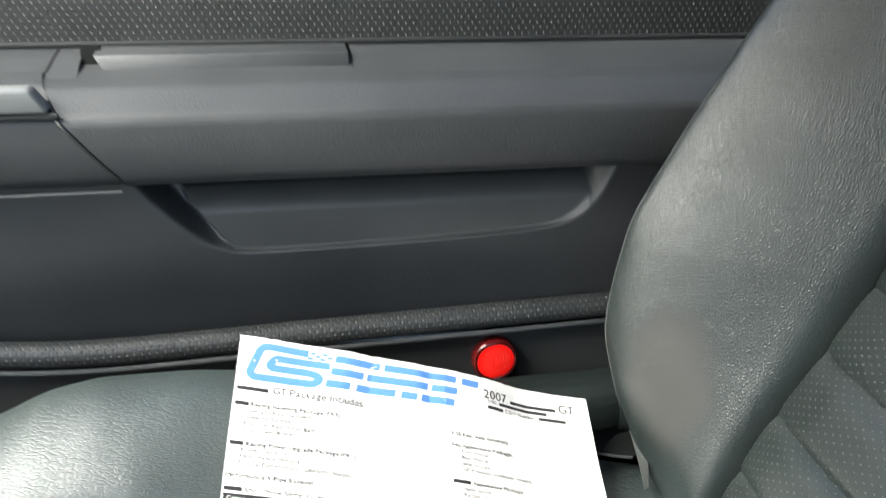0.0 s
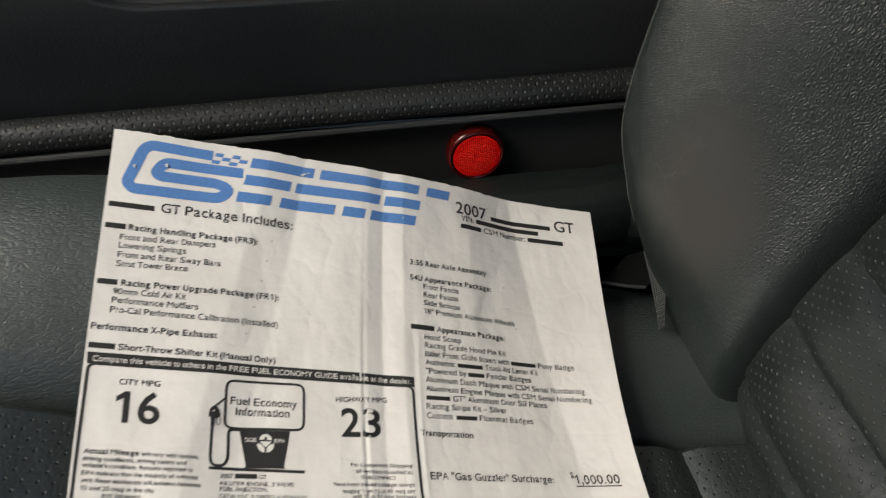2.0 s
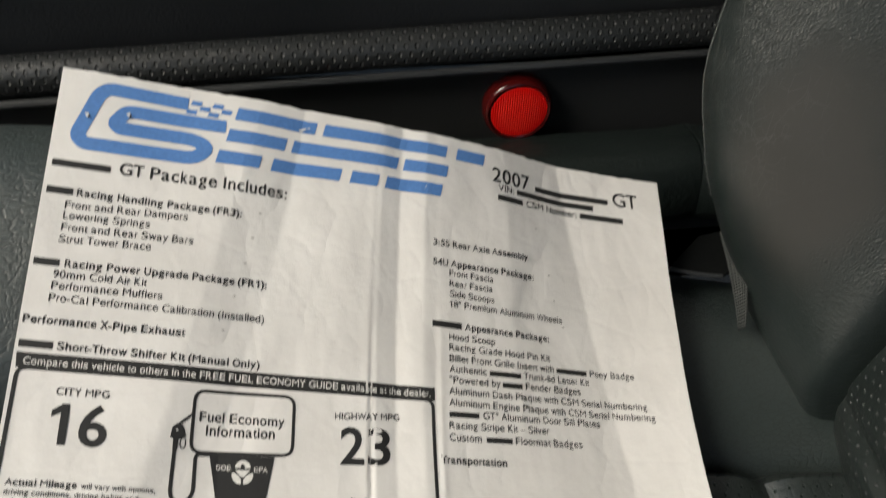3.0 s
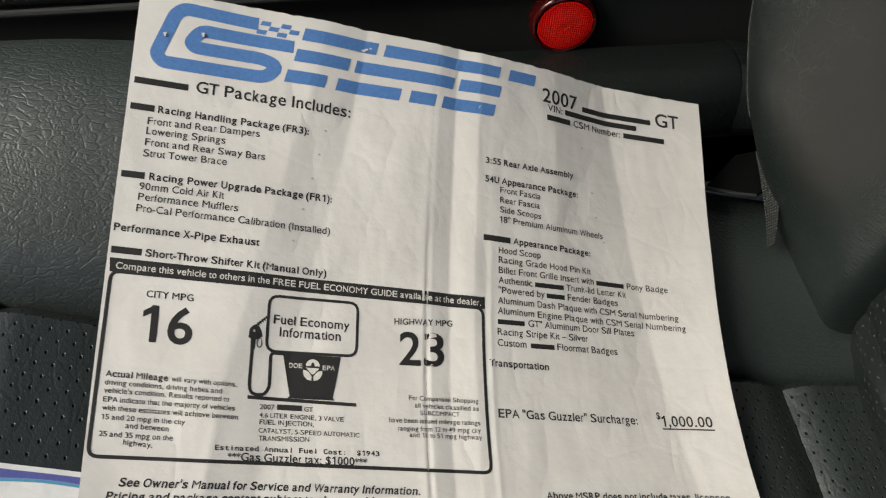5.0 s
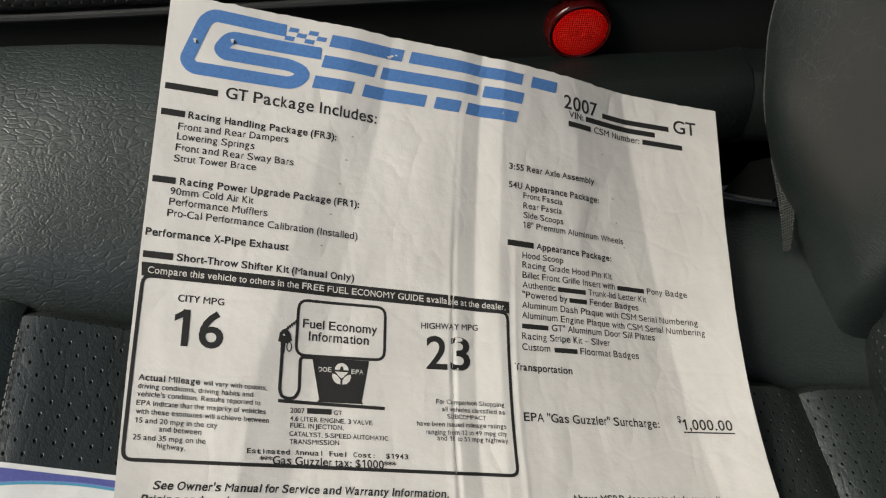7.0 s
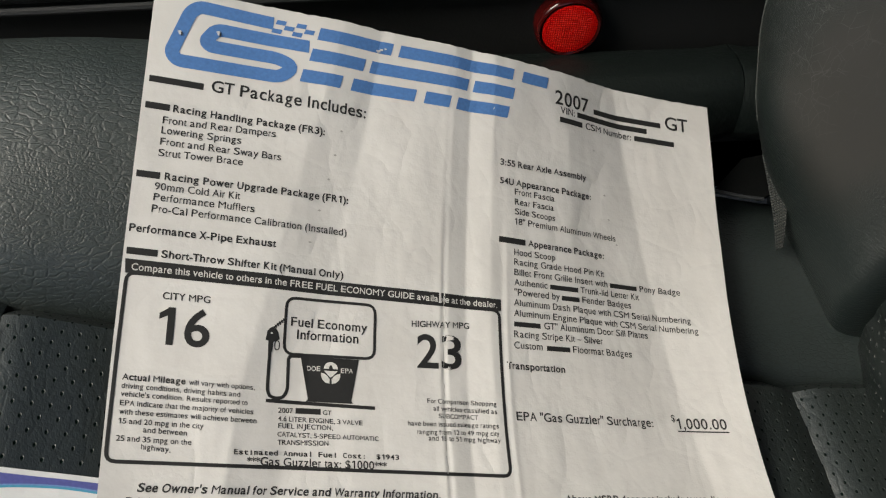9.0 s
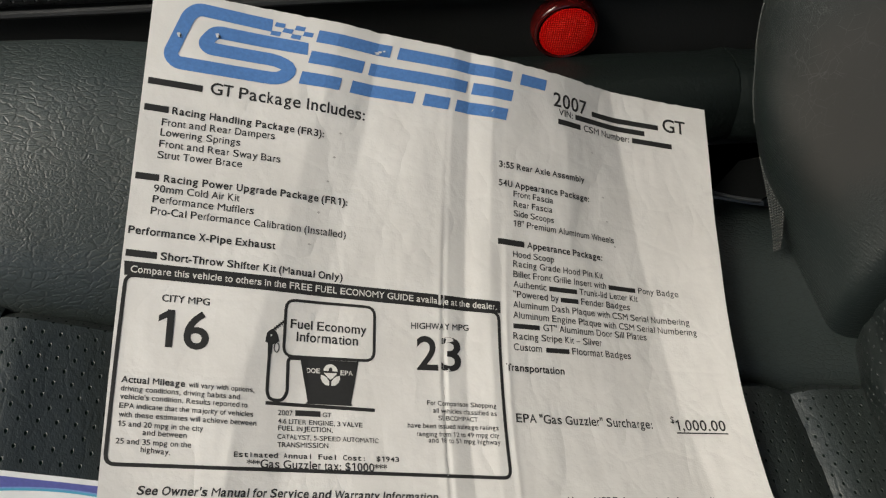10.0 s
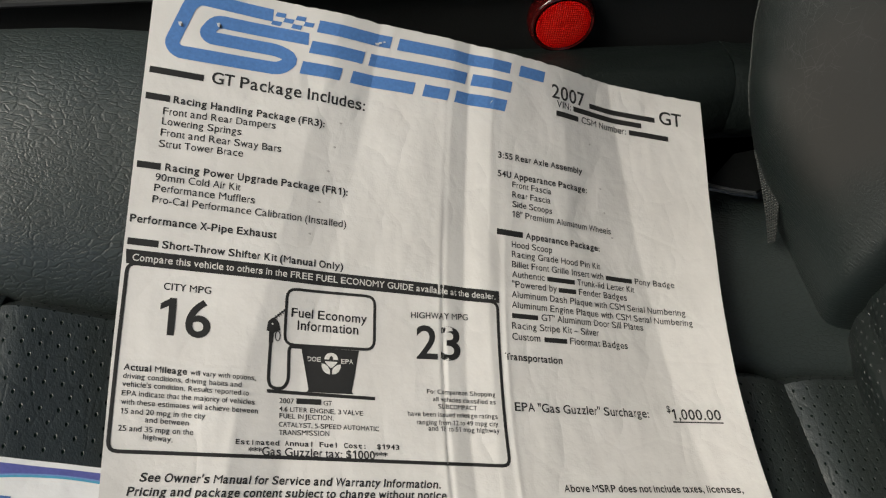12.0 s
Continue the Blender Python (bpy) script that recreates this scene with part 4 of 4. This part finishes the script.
row('and 18 to 51 mpg highway', 0.1230, 0.1779, 0.1539, 0.1776)
row("See Owner's Manual for Service and Warranty Information.", 0.0130, 0.2006, 0.1261, 0.2002, bold=True, lean=0.2)
row('Pricing and package content subject to change without notice.', 0.0090, 0.2055, 0.1289, 0.2042, bold=True, lean=0.2)
row('Above MSRP does not include taxes, licenses,', 0.1803, 0.2003, 0.2675, 0.1986, bold=True)
row([(0, 0.26, '2007'), (0.3, 0.8, None), (0.835, 1, 'GT')], 0.1861, 0.0169, 0.2666, 0.0164, weight=0.02)
row([(0, 0.165, 'VIN:'), (0.195, 1, None)], 0.1892, 0.0211, 0.2423, 0.0210, weight=0.02)
row([(0, 0.2, None), (0.23, 0.643, 'CSM Number:'), (0.667, 1, None)], 0.1889, 0.0258, 0.2579, 0.0258, weight=0.02)
row([(0, 0.3, None), (0.33, 0.83, None), (0.875, 1, None)], 0.0678, 0.0111, 0.1811, 0.0106, mat=INK_BLUE, thick=0.0058, lean=0.2)
row([(0, 0.25, None), (0.28, 0.76, None), (0.79, 1, None)], 0.0651, 0.0212, 0.1623, 0.0203, mat=INK_BLUE, thick=0.0058, lean=0.2)
row([(0, 0.18, None), (0.23, 0.53, None), (0.575, 0.7, None), (0.735, 1, None)], 0.0618, 0.0312, 0.1596, 0.0301, mat=INK_BLUE, thick=0.0058, lean=0.2)
row('3:55 Rear Axle Assembly', 0.1566, 0.0531, 0.2044, 0.0527, bold=True)
row('54U Appearance Package:', 0.1566, 0.0620, 0.2071, 0.0617, bold=True)
row('Front Fascia', 0.1643, 0.0662, 0.1857, 0.0663)
row('Rear Fascia', 0.1644, 0.0710, 0.1852, 0.0709)
row('Side Scoops', 0.1645, 0.0755, 0.1861, 0.0758)
row('18" Premium Aluminum Wheels', 0.1645, 0.0803, 0.2211, 0.0804)
row([(0, 0.237, None), (0.263, 1, 'Appearance Package:')], 0.1566, 0.0896, 0.2135, 0.0900, bold=True)
row('Hood Scoop', 0.1642, 0.0947, 0.1858, 0.0947)
row('Racing Grade Hood Pin Kit', 0.1642, 0.0992, 0.2130, 0.0990)
row([(0, 0.555, 'Billet Front Grille Insert with'), (0.571, 0.742, None), (0.761, 1, 'Pony Badge')], 0.1642, 0.1040, 0.2548, 0.1037)
row([(0, 0.25, 'Authentic'), (0.27, 0.49, None), (0.51, 1, 'Trunk-lid Letter Kit')], 0.1642, 0.1086, 0.2323, 0.1081)
row([(0, 0.37, '"Powered by'), (0.385, 0.535, None), (0.56, 1, 'Fender Badges')], 0.1641, 0.1132, 0.2274, 0.1127)
row('Aluminum Dash Plaque with CSM Serial Numbering', 0.1638, 0.1179, 0.2586, 0.1175)
row('Aluminum Engine Plaque with CSM Serial Numbering', 0.1637, 0.1226, 0.2617, 0.1223)
row([(0, 0.185, None), (0.21, 1, 'GT" Aluminum Door Sill Plates')], 0.1636, 0.1273, 0.2351, 0.1265)
row('Racing Stripe Kit – Silver', 0.1634, 0.1321, 0.2092, 0.1314)
row([(0, 0.23, 'Custom'), (0.265, 0.457, None), (0.48, 1, 'Floormat Badges')], 0.1633, 0.1370, 0.2247, 0.1362)
row('Transportation', 0.1592, 0.1461, 0.1880, 0.1460, bold=True)
row('EPA "Gas Guzzler" Surcharge:', 0.1621, 0.1679, 0.2304, 0.1674, weight=0.02)
row('$', 0.2405, 0.1643, 0.2425, 0.1644, weight=0.02)
row('1,000.00', 0.2430, 0.1675, 0.2670, 0.1667, weight=0.02)
# ruled lines, boxes and the fuel pump drawing
stroke([(0.2427, 0.1687), (0.2675, 0.1680)], 0.0006)
stroke([(0.0021, 0.1202), (0.0015, 0.1905), (0.1570, 0.1907), (0.1566, 0.1210)], 0.0014, closed=True, corner=0.0035, name="box_frame")
patch([(0.0010, 0.1148), (0.1574, 0.1159), (0.1575, 0.1212), (0.0015, 0.1204)], name="header_band")
row('Compare this vehicle to others in the FREE FUEL ECONOMY GUIDE available at the dealer.', 0.0036, 0.1191, 0.1556, 0.1199, mat=INK_WHITE, lift=0.0003, weight=0.02)
stroke([(0.0638, 0.1241), (0.1009, 0.1239), (0.1008, 0.1464), (0.0639, 0.1469)], 0.0012, closed=True, corner=0.004, name="sign_frame")
stroke([(0.0576, 0.1657), (0.1010, 0.1663)], 0.0014, name="ground_line")
patch([(0.0708, 0.1473), (0.0943, 0.1472), (0.0914, 0.1640), (0.0742, 0.1643)], name="pump_body")
patch([(0.0742, 0.1642), (0.0913, 0.1639), (0.0921, 0.1651), (0.0734, 0.1652)], name="pump_foot")
stroke([(0.0583, 0.1440), (0.0580, 0.1614), (0.0589, 0.1639), (0.0612, 0.1646), (0.0642, 0.1643), (0.0660, 0.1612), (0.0659, 0.1488), (0.0666, 0.1476), (0.0716, 0.1475)], 0.0013, corner=0.0016, name="pump_hose")
patch([(0.0567, 0.1384), (0.0578, 0.1371), (0.0592, 0.1364), (0.0604, 0.1374), (0.0612, 0.1386), (0.0620, 0.1413), (0.0605, 0.1421), (0.0594, 0.1427), (0.0592, 0.1466), (0.0575, 0.1466), (0.0574, 0.1423), (0.0563, 0.1420)], name="pump_nozzle")
patch([(0.0581, 0.1389), (0.0588, 0.1387), (0.0590, 0.1395), (0.0583, 0.1396)], INK_WHITE, 0.0003, "nozzle_gap")
stroke([(0.0610 + 0.0010 * math.cos(k * math.pi / 6), 0.1438 + 0.0019 * math.sin(k * math.pi / 6)) for k in range(12)], 0.0004, closed=True, name="trigger_guard")
stroke([(0.0637, 0.1328), (0.0592, 0.1368)], 0.0006, name="hose_core")
for k in range(5):
    stroke([(0.0628 - 0.0008 * k, 0.1328 + 0.0007 * k), (0.0636 - 0.0008 * k, 0.1340 + 0.0007 * k)], 0.0005, name="hose_coil")
row('DOE', 0.0735, 0.1529, 0.0788, 0.1528, mat=INK_WHITE, lift=0.0003, weight=0.02)
row('EPA', 0.0870, 0.1530, 0.0919, 0.1529, mat=INK_WHITE, lift=0.0003, weight=0.02)
emblem(0.0830, 0.1517, 0.0028)
# blue band emblem at the head of the page
stroke([(0.0489, 0.0072), (0.0182, 0.0064), (0.0147, 0.0094), (0.0088, 0.0281), (0.0116, 0.0312), (0.0538, 0.0307), (0.0590, 0.0252), (0.0519, 0.0225), (0.0239, 0.0227), (0.0219, 0.0209), (0.0256, 0.0148), (0.0647, 0.0150)], 0.0056, corner=0.004, mat=INK_BLUE, name="blue_band")
patch([(0.0504, 0.0052), (0.0544, 0.0053), (0.0538, 0.0073), (0.0497, 0.0073)], mat=INK_BLUE, name="chequer")
patch([(0.0488, 0.0094), (0.0529, 0.0094), (0.0522, 0.0115), (0.0482, 0.0114)], mat=INK_BLUE, name="chequer")
patch([(0.0539, 0.0073), (0.0580, 0.0073), (0.0573, 0.0094), (0.0532, 0.0093)], mat=INK_BLUE, name="chequer")
patch([(0.0590, 0.0052), (0.0631, 0.0052), (0.0625, 0.0073), (0.0583, 0.0073)], mat=INK_BLUE, name="chequer")
patch([(0.0574, 0.0094), (0.0615, 0.0094), (0.0609, 0.0115), (0.0568, 0.0114)], mat=INK_BLUE, name="chequer")
patch([(0.0626, 0.0073), (0.0667, 0.0073), (0.0660, 0.0094), (0.0619, 0.0094)], mat=INK_BLUE, name="chequer")
for tu, tv in [(0.0116, 0.0193), (0.0268, 0.0166)]:
    # small staple tears in the blue mark
    patch([(tu - 0.0011, tv - 0.0007), (tu + 0.0002, tv - 0.0011), (tu + 0.0011, tv + 0.0006), (tu - 0.0003, tv + 0.0009)], INK_WHITE, 0.0005, "staple_tear")
    patch([(tu + 0.0002, tv - 0.0004), (tu + 0.0009, tv - 0.0002), (tu + 0.0008, tv + 0.0013), (tu + 0.0003, tv + 0.0012)], INK_BLACK, 0.0006, "staple_hole")
# wear: toner flaked off along the middle crease, scuffs by the head; grey marks paint the shading of small dents in
# two rows
rng = random.Random(5)
for k in range(46):
    v = 0.108 + 0.0018 * k
    if rng.random() < 0.7:
        u, w = 0.1311 - 0.012 * (v - 0.108) + rng.uniform(-0.0002, 0.0002), rng.uniform(0.00012, 0.00032)
        patch([(u - w, v), (u + w * 0.6, v), (u + w * 0.6, v + 0.0017), (u - w, v + 0.0017)], INK_WHITE, 0.0006, "flaked_crease")
for u, v, r in ((0.0958, 0.0102, 0.0011), (0.0972, 0.0093, 0.0008), (0.0990, 0.0086, 0.0006), (0.1178, 0.0042, 0.0008), (0.1190, 0.0048, 0.0005)):
    patch([(u - r, v - 0.3 * r), (u + 0.7 * r, v - 0.7 * r), (u + r, v + 0.2 * r), (u - 0.4 * r, v + 0.7 * r)], INK_WHITE, 0.0006, "scuff")
for u, v in ((0.0818, 0.0500), (0.0798, 0.0610), (0.0778, 0.0720), (0.0748, 0.0860), (0.0718, 0.1000), (0.2096, 0.0360), (0.2155, 0.0580), (0.2175, 0.0700), (0.2215, 0.0820)):
    patch([(u - 0.0008, v), (u, v - 0.0005), (u + 0.0008, v + 0.0001), (u, v + 0.0005)], DENT_SHADE, 0.0002, "dent")
settle(SHEET)


# ---- second sheet, tucked under the first ----
LEAF = Vector((-0.2469, 0.0010))
LEAF_X, LEAF_Y = Vector((0.998, -0.06)), Vector((-0.06, -0.998))


def leaf(a, b, lift=0.0):
    p = LEAF + LEAF_X * a + LEAF_Y * b
    return (p.x, p.y, max(SEAT_Z(p.x) + 0.0012, 0.30) + 0.0006 + lift)


def arch(a):
    return 0.0046 + 4.2 * (a - 0.092) ** 2


def brochure():
    sheet = thing("brochure", (-0.2, -0.1, 0.36), "white glossy brochure with a blue header band under the price sheet", "brochure")
    part("page", thicken(flip(grid(40, 40, lambda a, b: leaf(0.20 * a, 0.20 * b))), 0.0003), GLOSSY, sheet, "white coated paper")
    span = lambda a: 0.05 + 0.15 * a
    part("blue_band", flip(grid(50, 4, lambda a, b: leaf(span(a), 0.0022 + (arch(span(a)) - 0.0022) * b, 0.0002))), INK_VIOLET, sheet, "violet blue printed band")
    part("sky_blue_line", flip(grid(50, 2, lambda a, b: leaf(span(a), arch(span(a)) + 0.0006 * b, 0.0002))), INK_SKY, sheet, "pale blue printed line")
    part("cyan_line", flip(grid(50, 2, lambda a, b: leaf(span(a), arch(span(a)) + 0.0006 + 0.0008 * b, 0.0002))), INK_CYAN, sheet, "cyan printed edge line")
    for k in range(5):
        part("bar", flip(grid(4, 4, lambda a, b: leaf(0.0706 + 0.0111 * k + 0.005 * a, 0.0143 + 0.008 * b, 0.0002))), INK_BLUE, sheet)
    return settle(sheet)


brochure()
